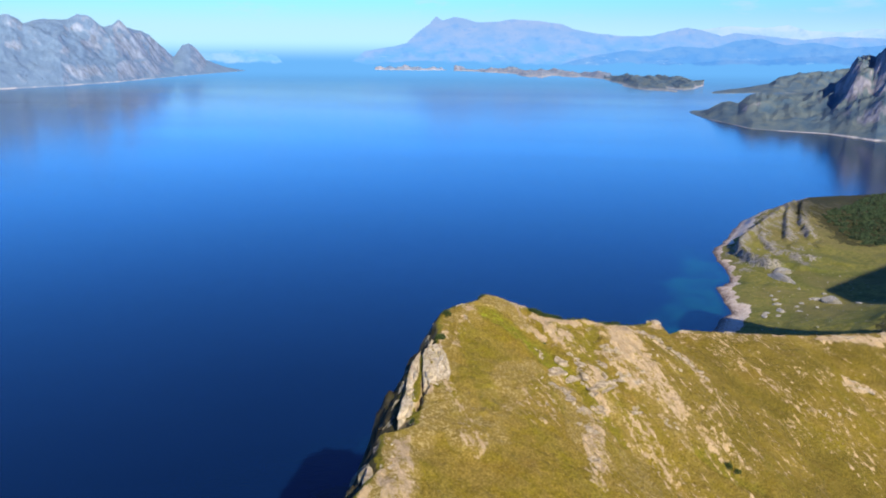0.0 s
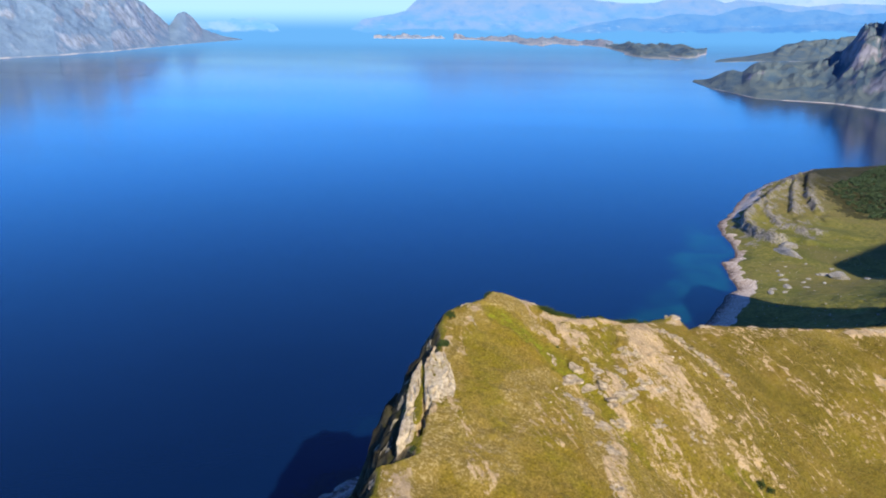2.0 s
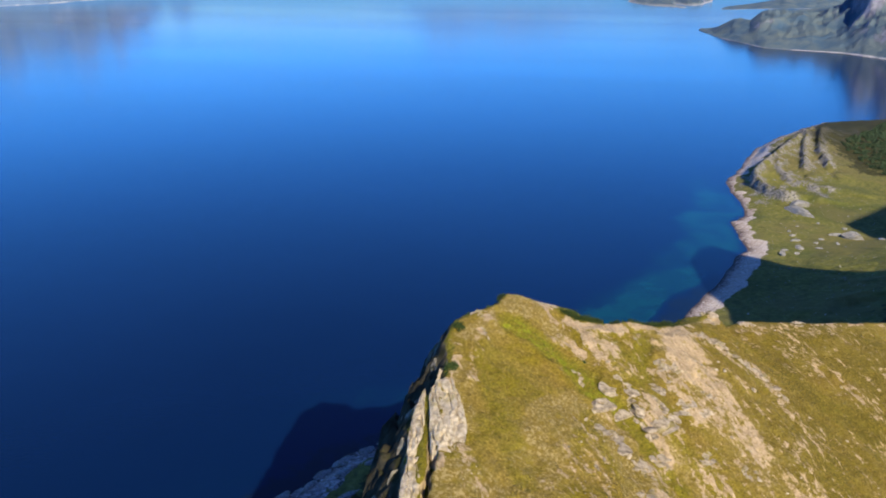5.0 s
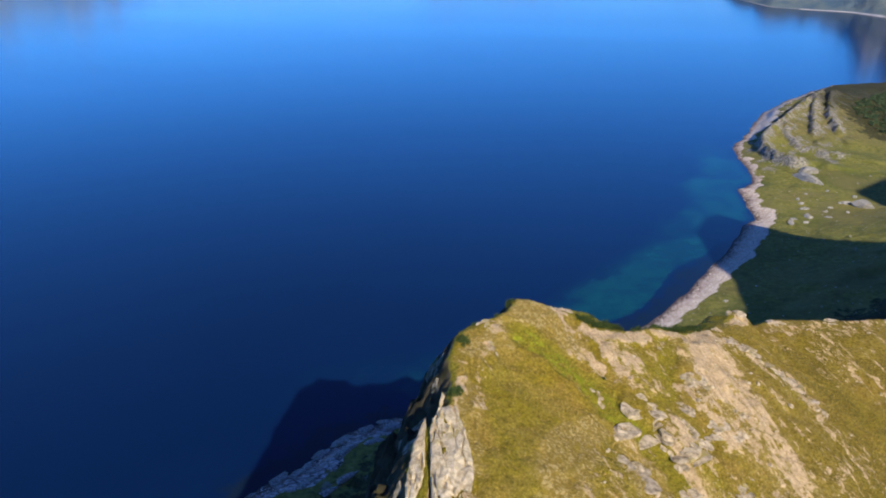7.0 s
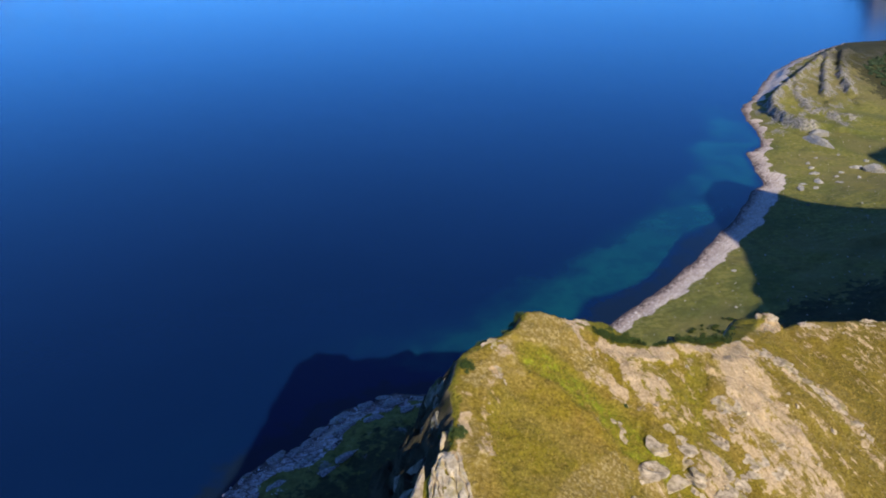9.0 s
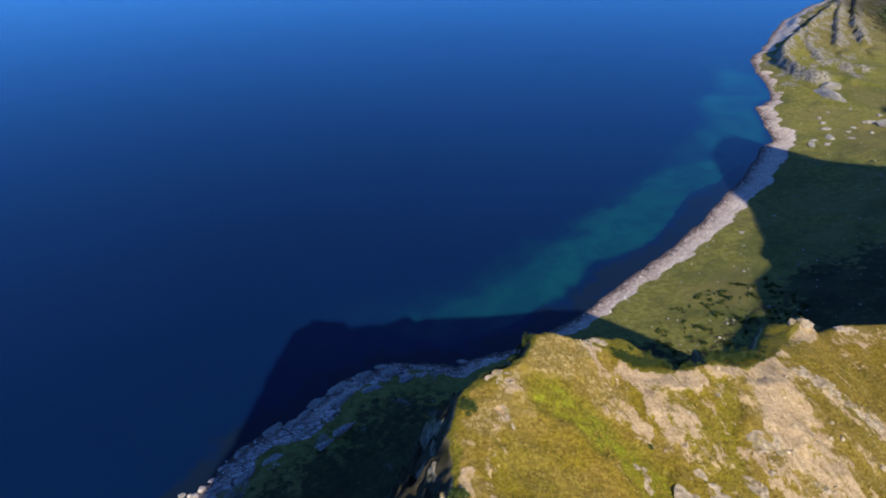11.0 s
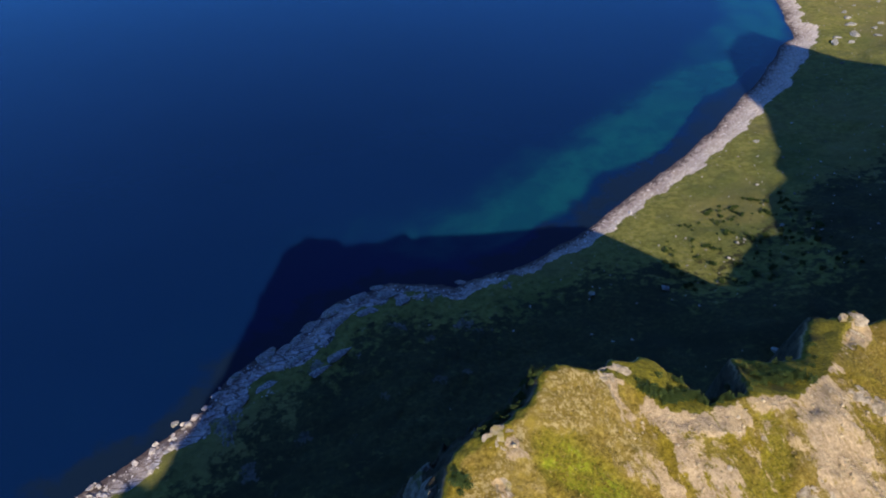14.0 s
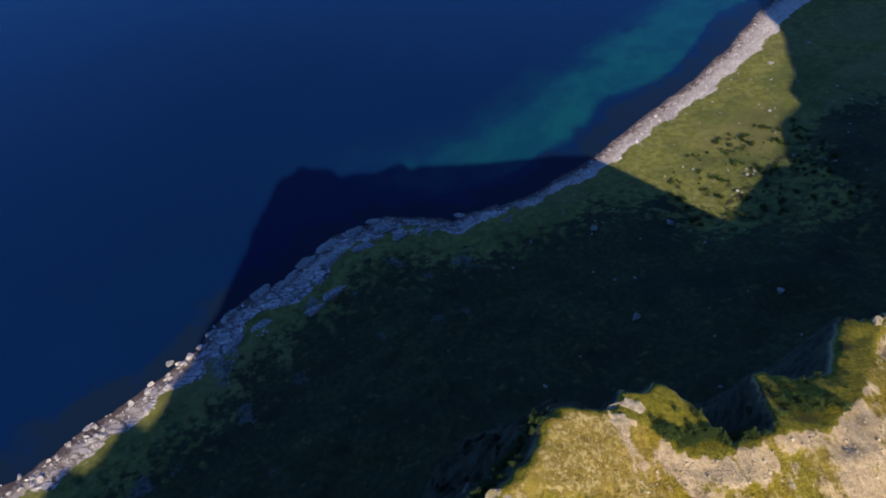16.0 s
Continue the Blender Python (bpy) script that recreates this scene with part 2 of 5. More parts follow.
def lie(X, Y):
    """Height of the land, and what covers it: bare rock, pebble beach, fresh green, dark scrub joined with painted
    slope shade.
    """
    s, _ = along(SHORE, X, Y)
    sandy = bump(X, 10, 40, 150, 172) * (1 - ease(Y, 350, 400))
    s = s + (1 - 0.6 * sandy) * (2.2 * fbm(X / 14, Y / 14, 4, 3) + 0.7 * fbm(X / 3, Y / 3, 3, 4))
    c, h = along(CREST, X, Y)
    c = c + (0.5 * fbm(X / 3.2, Y / 3.2, 4, 5) + 0.22 * ridged(X / 1.3, Y / 1.3, 3, 6) - 0.18) * (1 - ease(np.abs(c), 3, 9))
    bay = ease(Y, 310, 380)
    d = np.clip(s, 0, 125)
    width = np.interp(X, [-70, -35, -15, 10, 45, 95, 125, 150, 165, 180, 200, 225, 270, 320], [6, 10, 7, 4.5, 6, 9.5, 11.5, 13, 9, 5, 5, 15, 17, 2])
    low = 0.22 * np.minimum(d, 11) + (1 - bay) * (0.16 * np.maximum(d - 11, 0) + 0.0021 * np.maximum(d - 16, 0) ** 2) + bay * 0.035 * np.maximum(d - 11, 0)
    low = low + (1 - bay) * ease(d, 15, 60) * (2.5 * fbm(X / 30, Y / 30, 4, 8)) + ease(d, 8, 30) * 0.7 * fbm(X / 18, Y / 18, 4, 9)
    low = low + ease(d, 0, 4) * (1 - 0.6 * bay) * (1 - 0.7 * sandy) * (0.45 * fbm(X / 5, Y / 5, 4, 10) + 0.2 * fbm(X / 1.7, Y / 1.7, 3, 11))
    # the low hill beyond the bay, with scarps of rock on its seaward side
    r, rh = along(RISE, X, Y)
    flank = np.where(r < 0, 26.0, 62.0)
    low = low + rh * np.exp(-(r / flank) ** 2) * ease(Y, 440, 520) * ease(s, 0, 18)
    scarp = np.zeros(X.shape)
    for line, tall in RIBS:
        q, _ = along(line, X, Y)
        q = q + 2.0 * fbm(X / 7, Y / 7, 4, 12)
        ends = ease(np.minimum(np.hypot(X - line[0][0], Y - line[0][1]), np.hypot(X - line[-1][0], Y - line[-1][1])), 0, 9)
        low = low + ease(s, 2, 8) * ends * tall * np.where(q > 0, np.exp(-(q / 1.6) ** 2), np.exp(q / 9.0))
        scarp = np.maximum(scarp, ends * np.where(q > 0, np.exp(-(q / 3.5) ** 2), np.exp(-(q / 6.5) ** 2)))
    scarp = scarp * ease(s, 1, 6)
    low = np.where(s < 0, np.maximum(0.13 * s, -5), low)
    # the ridge
    e = np.abs(c)
    wobble = fbm(X / 7, Y / 7, 4, 21)
    inside = h - np.where(e < 25, 0.20 * e + 0.0078 * e * e, 9.875 + 0.59 * (e - 25) + 0.6 * np.maximum(e - 240, 0))
    shelf = 2.0 * bump(X, 9.4, 10.4, 11, 12.4) + 3.9 * bump(X, 11, 12.6, 14.4, 16) + 2.8 * bump(X, 18.6, 19.6, 20.6, 25) + 1.9 * bump(X, 19, 20, 28, 32) + 1.7 * bump(Y, 56.6, 57.4, 68.5, 70.5) * (X < 3)
    cut = np.maximum(e - shelf + (0.9 * fbm(X / 5, Y / 5, 4, 22) + 0.2) * ease(e, 0.2, 3), 0)
    fall = 1.9 + 1.6 * ease(X, 6, 14)
    first = np.where(X < 8, 1.5, fall)
    crag = np.where(cut < 0.5, 0.7 * cut, 0.35 + first * (np.minimum(cut, 3.5) - 0.5) + fall * np.clip(cut - 3.5, 0, 4) + 4.2 * np.maximum(cut - 7.5, 0))
    outside = h - np.where(X < 5, 0.62, np.where(X < 17, 0.34, 0.40)) * np.minimum(e, shelf) - crag + 3.0 * (wobble - 0.45) * ease(cut, 0.3, 6) + 1.5 * (ridged(X / 7, Y / 7, 3, 23) - 1.5) * ease(cut, 0.2, 4) + 1.1 * fbm(X / 1.8, Y / 1.8, 3, 24) * ease(cut, 0.4, 3) + 1.6 * (ridged(X / 3.4, Y / 2.6, 4, 25) - 1.0) * ease(cut, 0.5, 3) * (X < 12)
    outside = outside - 1.5 * np.exp(-((e - 0.25) / 0.3) ** 2) * bump(Y, 57.5, 59, 67, 69.5) * (X < 3)
    # cover of the ridge, with ragged borders
    Xw, Yw = X + 0.9 * fbm(X / 2.6, Y / 2.6, 3, 55), Y + 1.5 * fbm(X / 3.2, Y / 3.2, 3, 56)
    scree, lush = np.zeros(X.shape), np.zeros(X.shape)
    for one in SCREE:
        scree = np.maximum(scree, strip(Xw, Yw, *one))
    for one in LUSH:
        lush = np.maximum(lush, strip(Xw, Yw, *one))
    dry = np.zeros(X.shape)
    for one in DRY:
        dry = np.maximum(dry, strip(Xw, Yw, *one))
    dry = dry * (1 - lush)
    u = X * 0.88 + Y * 0.47
    ribs = ridged(u / 3.2, (Y * 0.88 - X * 0.47) / 13.0, 3, 33) - 0.6
    rough = 0.55 * fbm(X / 5, Y / 5, 5, 31) * ease(e, 0.3, 3) + 0.14 * fbm(X / 1.1, Y / 1.1, 3, 32)
    rough = rough + (0.10 + 0.42 * scree) * ribs * ease(e, 0.2, 2) + 0.10 * scree * fbm(X / 0.9, Y / 0.9, 3, 34) - 0.35 * lush
    top = inside + rough * bump(X, -40, -12, 90, 120)
    z = np.where(c > 0, np.maximum(top, low), np.maximum(outside, low))
    onridge = (z > low + 0.5)
    up = onridge & (c > 0)
    # cover
    beach = ease(s, -2, 0) * (1 - ease(s / np.maximum(width + (6 - 3.5 * sandy) * fbm(X / 8, Y / 8, 4, 51), 2), 0.75, 1.1))
    beach = np.where(onridge, 0, beach)
    edge = 0.75 * (1 - ease(e, 0.3, 1.6)) * ease(fbm(X / 3, Y / 3, 3, 52), -0.1, 0.3)
    specks = 0.34 * ease(ribs, 0.1, 0.9) * bump(X, 10, 18, 70, 90)
    bare = np.where(up, np.maximum(np.maximum(scree, edge), specks), np.where(onridge, 0.75 * ease(e - shelf, 0.4, 1.5), 0.95 * scarp * ease(fbm(X / 5, Y / 5, 4, 59), -0.5, 0.1)))
    knolls = 0.72 * ease(fbm(X / 9, Y / 9, 4, 63), 0.0, 0.35) * bump(Y, 420, 440, 600, 640) * bump(s, 3, 8, 45, 80)
    bare = np.where(onridge, bare, np.maximum(bare, knolls))
    bare = np.where(~onridge & (s < 40) & (s > 0) & (X < 20), np.maximum(bare, 0.75 * ease(fbm(X / 9, Y / 9, 3, 58), 0.28, 0.5)), bare)
    green = ease(fbm(u / 7, (Y * 0.88 - X * 0.47) / 22, 4, 53), 0.0, 0.4)
    green = np.where(up | (onridge & (c <= 0)), np.maximum(0.45 * green, np.where(c > 0, lush, 0.85)), np.where(Y > 330, 0.35 + 0.5 * green, 0.55 + 0.3 * green))
    wood = bump(X + 24 * fbm(X / 26, Y / 26, 3, 57), 268, 290, 900, 1000) * bump(Y + 16 * fbm(X / 20, Y / 20, 3, 60), 474, 490, 690, 720) * 0.85
    # real dark scrub, plus painted shade on the slope below the cliff
    heath_shade = np.where(up, 0, np.where(Y > 330, wood, 0.85 * ease(s + 5 * fbm(X / 9, Y / 9, 3, 54), np.interp(X, [40, 70, 110, 165], [0, 22, 35, 62]), np.interp(X, [40, 70, 110, 165], [30, 40, 48, 76]))))
    heath_shade = heath_shade * (1 - 0.5 * bump(X, 55, 66, 95, 108) * ease(Y, 180, 196) * (1 - ease(Y, 240, 260)))
    # the cliff face is masked dark too: its shade goes into the colour
    heath_shade = np.where(onridge & (c <= 0), np.maximum(1.0 * ease(e - shelf, 0.1, 0.8), (0.62 - 0.3 * ease(X, 18.8, 20)) * bump(X, 14, 15.5, 40, 60) * ease(e, 0.2, 0.8)), heath_shade)
    return z, bare, beach, green, heath_shade, s, np.where(up, dry, 0)


def steps(*spans):
    """Coordinates in stretches of (start, end, step), each drawn evenly."""
    out = []
    for a, b, n in spans:
        out.extend(np.linspace(a, b, max(int(round((b - a) / n)), 1), endpoint=False))
    out.append(spans[-1][1])
    return np.array(out)


def sheet(name, X, Y, Z, keep=None, layers=(), smooth=True):
    """A surface over a net of places, with named layers of cover on its points."""
    ny, nx = X.shape
    idx = np.arange(nx * ny).reshape(ny, nx)
    quads = np.stack([idx[:-1, :-1], idx[:-1, 1:], idx[1:, 1:], idx[1:, :-1]], -1).reshape(-1, 4)
    if keep is not None:
        k = keep.reshape(-1)
        quads = quads[k[quads].any(1)]
    used = np.unique(quads)
    back_to = np.full(nx * ny, -1)
    back_to[used] = np.arange(len(used))
    quads = back_to[quads]
    co = np.stack([X, Y, Z], -1).reshape(-1, 3)[used]
    me = bpy.data.meshes.new(name)
    me.vertices.add(len(co))
    me.vertices.foreach_set("co", co.ravel())
    me.loops.add(quads.size)
    me.loops.foreach_set("vertex_index", quads.ravel())
    me.polygons.add(len(quads))
    me.polygons.foreach_set("loop_start", np.arange(0, quads.size, 4))
    me.update(calc_edges=True)
    me.polygons.foreach_set("use_smooth", np.full(len(quads), smooth))
    for key, val in layers:
        me.attributes.new(key, "FLOAT", "POINT").data.foreach_set("value", np.ascontiguousarray(val.reshape(-1)[used], dtype=np.float32))
    me.validate()
    return new(name, me)


# ---- materials ----
class Net:
    """A short way to write node materials."""

    def __init__(self, name):
        self.mat = bpy.data.materials.new(name)
        self.mat.use_nodes = True
        self.t = self.mat.node_tree
        self.bsdf = self.t.nodes["Principled BSDF"]
        self.geo = self.t.nodes.new("ShaderNodeNewGeometry")
        self.place = self.geo.outputs["Position"]

    def put(self, socket, value):
        if hasattr(value, "is_output"):
            self.t.links.new(value, socket)
        elif isinstance(value, tuple) and len(value) == 3 and socket.type == "RGBA":
            socket.default_value = (*value, 1)
        else:
            socket.default_value = value

    def noise(self, scale, detail=5, rough=0.55, stretch=None, where=None):
        n = self.t.nodes.new("ShaderNodeTexNoise")
        n.inputs["Scale"].default_value, n.inputs["Detail"].default_value, n.inputs["Roughness"].default_value = scale, detail, rough
        at = where or self.place
        if stretch:
            if len(stretch) > 3:
                turn = self.t.nodes.new("ShaderNodeMapping")
                turn.inputs["Rotation"].default_value = (0, 0, radians(-stretch[3]))
                self.put(turn.inputs["Vector"], at)
                at = turn.outputs["Vector"]
            m = self.t.nodes.new("ShaderNodeMapping")
            m.inputs["Scale"].default_value = stretch[:3]
            self.put(m.inputs["Vector"], at)
            at = m.outputs["Vector"]
        self.put(n.inputs["Vector"], at)
        return n.outputs["Fac"]

    def cells(self, scale, out="Distance", stretch=None):
        n = self.t.nodes.new("ShaderNodeTexVoronoi")
        n.inputs["Scale"].default_value = scale
        at = self.place
        if stretch:
            m = self.t.nodes.new("ShaderNodeMapping")
            m.inputs["Scale"].default_value = stretch
            self.put(m.inputs["Vector"], at)
            at = m.outputs["Vector"]
        self.put(n.inputs["Vector"], at)
        return n.outputs[out]

    def layer(self, name):
        n = self.t.nodes.new("ShaderNodeAttribute")
        n.attribute_name = name
        return n.outputs["Fac"]

    def ramp(self, value, a, b, lo=0.0, hi=1.0):
        n = self.t.nodes.new("ShaderNodeMapRange")
        n.interpolation_type = "SMOOTHSTEP"
        self.put(n.inputs["Value"], value)
        for key, v in (("From Min", a), ("From Max", b), ("To Min", lo), ("To Max", hi)):
            n.inputs[key].default_value = v
        return n.outputs["Result"]

    def math(self, kind, a, b=0.0):
        n = self.t.nodes.new("ShaderNodeMath")
        n.operation = kind
        self.put(n.inputs[0], a)
        self.put(n.inputs[1], b)
        return n.outputs[0]

    def mix(self, fac, a, b, kind="MIX"):
        n = self.t.nodes.new("ShaderNodeMix")
        n.data_type, n.blend_type = "RGBA", kind
        self.put(n.inputs[0], fac)
        self.put(n.inputs[6], a)
        self.put(n.inputs[7], b)
        return n.outputs[2]

    def bump(self, height, strength=0.5, distance=0.1):
        n = self.t.nodes.new("ShaderNodeBump")
        n.inputs["Strength"].default_value, n.inputs["Distance"].default_value = strength, distance
        self.put(n.inputs["Height"], height)
        self.put(self.bsdf.inputs["Normal"], n.outputs["Normal"])

    def up(self):
        n = self.t.nodes.new("ShaderNodeSeparateXYZ")
        self.put(n.inputs[0], self.geo.outputs["Normal"])
        return n.outputs["Z"]

    def done(self, colour, rough=0.9, spec=0.2):
        self.put(self.bsdf.inputs["Base Color"], colour)
        self.put(self.bsdf.inputs["Roughness"], rough)
        self.bsdf.inputs["Specular IOR Level"].default_value = spec
        return self.mat


def ground_material():
    m = Net("ground_cover")
    fine, mid, wide = m.noise(4.2, 7, 0.74), m.noise(0.42, 6, 0.6), m.noise(0.13, 4)
    straw = m.mix(m.ramp(fine, 0.35, 0.68), (0.150, 0.102, 0.012), (0.39, 0.272, 0.060))
    olive = m.mix(m.ramp(fine, 0.35, 0.68), (0.126, 0.092, 0.006), (0.315, 0.23, 0.020))
    grass = m.mix(m.ramp(mid, 0.38, 0.62), straw, olive)
    grass = m.mix(m.ramp(m.noise(0.17, 5, 0.6), 0.52, 0.68, 0.0, 0.4), grass, m.mix(m.ramp(fine, 0.35, 0.68), (0.155, 0.085, 0.008), (0.33, 0.20, 0.03)))
    lush = m.mix(m.ramp(fine, 0.35, 0.7), (0.11, 0.098, 0.006), (0.30, 0.25, 0.020))
    soil = m.mix(m.layer("green"), grass, lush)
    field = m.mix(m.ramp(m.noise(0.5, 6, 0.65), 0.36, 0.64), (0.095, 0.102, 0.022), (0.195, 0.186, 0.048))
    field = m.mix(m.ramp(m.noise(0.03, 5, 0.6), 0.47, 0.62, 0.0, 0.7), field, (0.06, 0.085, 0.022))
    field = m.mix(m.ramp(m.noise(0.022, 5, 0.6, (1, 1, 1, 40)), 0.50, 0.62, 0.0, 0.6), field, (0.15, 0.13, 0.05))
    field = m.mix(m.ramp(m.noise(0.12, 6, 0.7), 0.52, 0.66, 0.0, 0.55), field, (0.055, 0.066, 0.022))
    field = m.mix(m.ramp(m.noise(0.45, 5, 0.75), 0.58, 0.68, 0.0, 0.55), field, (0.26, 0.23, 0.15))
    lie_y = m.t.nodes.new("ShaderNodeSeparateXYZ")
    m.put(lie_y.inputs[0], m.place)
    brown = m.math("MULTIPLY", m.ramp(lie_y.outputs["Z"], 4.0, 10.0), m.ramp(m.noise(0.05, 5, 0.62), 0.32, 0.58, 0.15, 0.9))
    brown = m.math("MULTIPLY", brown, m.ramp(lie_y.outputs["Y"], 420, 460))
    field = m.mix(brown, field, m.mix(m.ramp(m.noise(0.35, 5, 0.65), 0.38, 0.62), (0.075, 0.075, 0.028), (0.155, 0.125, 0.06)))
    soil = m.mix(m.math("MULTIPLY", m.ramp(m.layer("low"), 0.3, 0.7), 0.85), soil, field)
    fresh = m.mix(m.ramp(fine, 0.35, 0.7), (0.17, 0.19, 0.008), (0.33, 0.33, 0.02))
    soil = m.mix(m.math("MULTIPLY", m.ramp(m.layer("green"), 0.86, 1.0), m.ramp(m.noise(0.9, 4, 0.6), 0.45, 0.62)), soil, fresh)
    fleck = m.ramp(m.noise(3.4, 4, 0.75), 0.46, 0.60)
    pale = m.mix(fleck, (0.235, 0.16, 0.032), (0.48, 0.36, 0.15))
    pale = m.mix(m.ramp(m.noise(0.7, 5, 0.65), 0.5, 0.7), pale, (0.30, 0.215, 0.03))
    soil = m.mix(m.ramp(m.math("ADD", m.layer("dry"), m.ramp(mid, 0.3, 0.7, -0.35, 0.35)), 0.3, 0.9, 0.0, 0.85), soil, pale)
    side = m.t.nodes.new("ShaderNodeSeparateXYZ")
    m.put(side.inputs[0], m.place)
    spark = m.math("MULTIPLY", m.ramp(m.noise(7.5, 4, 0.8), 0.60, 0.68, 0.0, 0.75), m.ramp(m.noise(0.5, 5, 0.65), 0.42, 0.62))
    soil = m.mix(m.math("MULTIPLY", spark, m.ramp(m.layer("low"), 0.3, 0.7, 1.0, 0.0)), soil, (0.50, 0.39, 0.19))
    # grass gets darker and browner towards larger x
    darker_east = m.math("MULTIPLY", m.ramp(side.outputs["X"], 17, 40, 0.0, 0.85), m.ramp(wide, 0.35, 0.6, 0.35, 1.0))
    darker_east = m.math("MULTIPLY", darker_east, m.ramp(m.layer("low"), 0.3, 0.7, 1.0, 0.0))
    soil = m.mix(darker_east, soil, m.mix(m.ramp(fine, 0.35, 0.68), (0.08, 0.06, 0.006), (0.195, 0.145, 0.024)))
    # scrub colour, near black so that it also paints the slope's shade
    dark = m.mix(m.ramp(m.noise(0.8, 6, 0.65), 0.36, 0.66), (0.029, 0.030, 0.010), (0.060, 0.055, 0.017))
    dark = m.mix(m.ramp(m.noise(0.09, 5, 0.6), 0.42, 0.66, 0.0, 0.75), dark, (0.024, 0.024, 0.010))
    soil = m.mix(m.ramp(m.math("ADD", m.layer("heath_shade"), m.ramp(mid, 0.3, 0.7, -0.3, 0.3)), 0.35, 0.7), soil, dark)
    grey = m.mix(m.ramp(m.math("ADD", m.math("MULTIPLY", m.noise(4.5, 7, 0.75), 0.6), m.math("MULTIPLY", m.noise(2.2, 6, 0.7, (0.22, 1.0, 0.5, 110)), 0.4)), 0.36, 0.63), (0.29, 0.20, 0.10), (0.60, 0.44, 0.255))
    rust = m.mix(m.ramp(m.noise(0.4, 4), 0.5, 0.7), grey, (0.55, 0.39, 0.19))
    rust = m.mix(m.ramp(m.layer("low"), 0.3, 0.7), rust, m.mix(m.ramp(m.noise(0.7, 6, 0.7), 0.36, 0.64), (0.085, 0.08, 0.07), (0.31, 0.285, 0.24)))
    streak = m.noise(1.3, 6, 0.68, (0.2, 1.0, 0.5, 110))
    broken = m.math("ADD", m.layer("bare"), m.ramp(m.noise(1.3, 6, 0.72), 0.3, 0.7, -0.30, 0.30))
    broken = m.math("ADD", broken, m.ramp(streak, 0.3, 0.7, -0.28, 0.28))
    steep = m.ramp(m.up(), 0.50, 0.72, 1.0, 0.0)
    rocky = m.math("MAXIMUM", m.ramp(broken, 0.42, 0.66), steep)
    # shade under the rim painted as near-black rock
    rust = m.mix(m.math("MULTIPLY", m.layer("heath_shade"), 0.95), rust, m.mix(m.ramp(mid, 0.35, 0.65), (0.016, 0.017, 0.010), (0.050, 0.046, 0.027)))
    # sheer faces above the lowland painted darker, shade put into the rock colour
    shaded = m.mix(m.ramp(m.noise(0.9, 6, 0.7), 0.36, 0.64), (0.022, 0.022, 0.013), (0.085, 0.076, 0.048))
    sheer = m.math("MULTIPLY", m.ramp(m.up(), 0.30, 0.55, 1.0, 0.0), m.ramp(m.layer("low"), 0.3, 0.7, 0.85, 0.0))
    rust = m.mix(sheer, rust, shaded)
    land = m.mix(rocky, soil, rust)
    stones = m.mix(m.ramp(m.cells(1.3, "Distance"), 0.05, 0.6), (0.84, 0.75, 0.65), (0.50, 0.42, 0.34))
    crack = m.t.nodes.new("ShaderNodeTexVoronoi")
    crack.feature = "DISTANCE_TO_EDGE"
    crack.inputs["Scale"].default_value = 0.42
    skew = m.t.nodes.new("ShaderNodeMapping")
    skew.inputs["Scale"].default_value, skew.inputs["Rotation"].default_value = (0.6, 1.5, 1.0), (0, 0, radians(-48))
    m.put(skew.inputs["Vector"], m.place)
    m.put(crack.inputs["Vector"], skew.outputs["Vector"])
    slabs = m.mix(m.ramp(crack.outputs["Distance"], 0.02, 0.16), (0.05, 0.045, 0.04), m.mix(m.ramp(m.noise(0.9, 6, 0.7), 0.35, 0.65), (0.28, 0.255, 0.245), (0.62, 0.575, 0.56)))
    east = m.t.nodes.new("ShaderNodeSeparateXYZ")
    m.put(east.inputs[0], m.place)
    stones = m.mix(m.ramp(east.outputs["X"], -12, 30), slabs, stones)
    pebble = m.mix(m.ramp(m.noise(0.6, 5), 0.45, 0.7, 0.0, 0.7), stones, (0.60, 0.50, 0.41))
    pebble = m.mix(m.ramp(m.noise(0.13, 5, 0.65), 0.46, 0.64, 0.0, 0.6), pebble, (0.44, 0.35, 0.28))
    ridge_line = m.noise(0.9, 5, 0.62, (0.05, 0.8, 0.4, 47))
    pebble = m.mix(m.math("MULTIPLY", m.ramp(ridge_line, 0.52, 0.66, 0.0, 0.75), m.ramp(east.outputs["X"], -5, 30)), pebble, (0.33, 0.27, 0.23))
    strand = m.math("ADD", m.layer("beach"), m.ramp(m.noise(0.7, 5, 0.7, (0.25, 1.0, 0.5, 47)), 0.3, 0.7, -0.22, 0.22))
    sep = m.t.nodes.new("ShaderNodeSeparateXYZ")
    m.put(sep.inputs[0], m.place)
    tide = m.math("ADD", sep.outputs["Z"], m.ramp(m.noise(0.5, 5, 0.7), 0.3, 0.7, -0.35, 0.35))
    pebble = m.mix(m.ramp(tide, 0.6, 1.8), m.mix(0.5, pebble, (0.24, 0.17, 0.14)), pebble)
    pebble = m.mix(m.ramp(tide, 0.0, 0.85), (0.085, 0.06, 0.052), pebble)
    land = m.mix(m.ramp(strand, 0.4, 0.62), land, pebble)
    relief = m.math("ADD", m.math("MULTIPLY", m.noise(2.6, 6, 0.7), 0.6), m.math("MULTIPLY", m.noise(8, 5, 0.75), 0.5))
    m.bump(m.math("ADD", relief, m.math("MULTIPLY", m.noise(3.0, 5, 0.7, (0.25, 1.0, 0.6, 110)), 0.3)), 0.9, 0.3)
    return m.done(land, 0.93, 0.15)


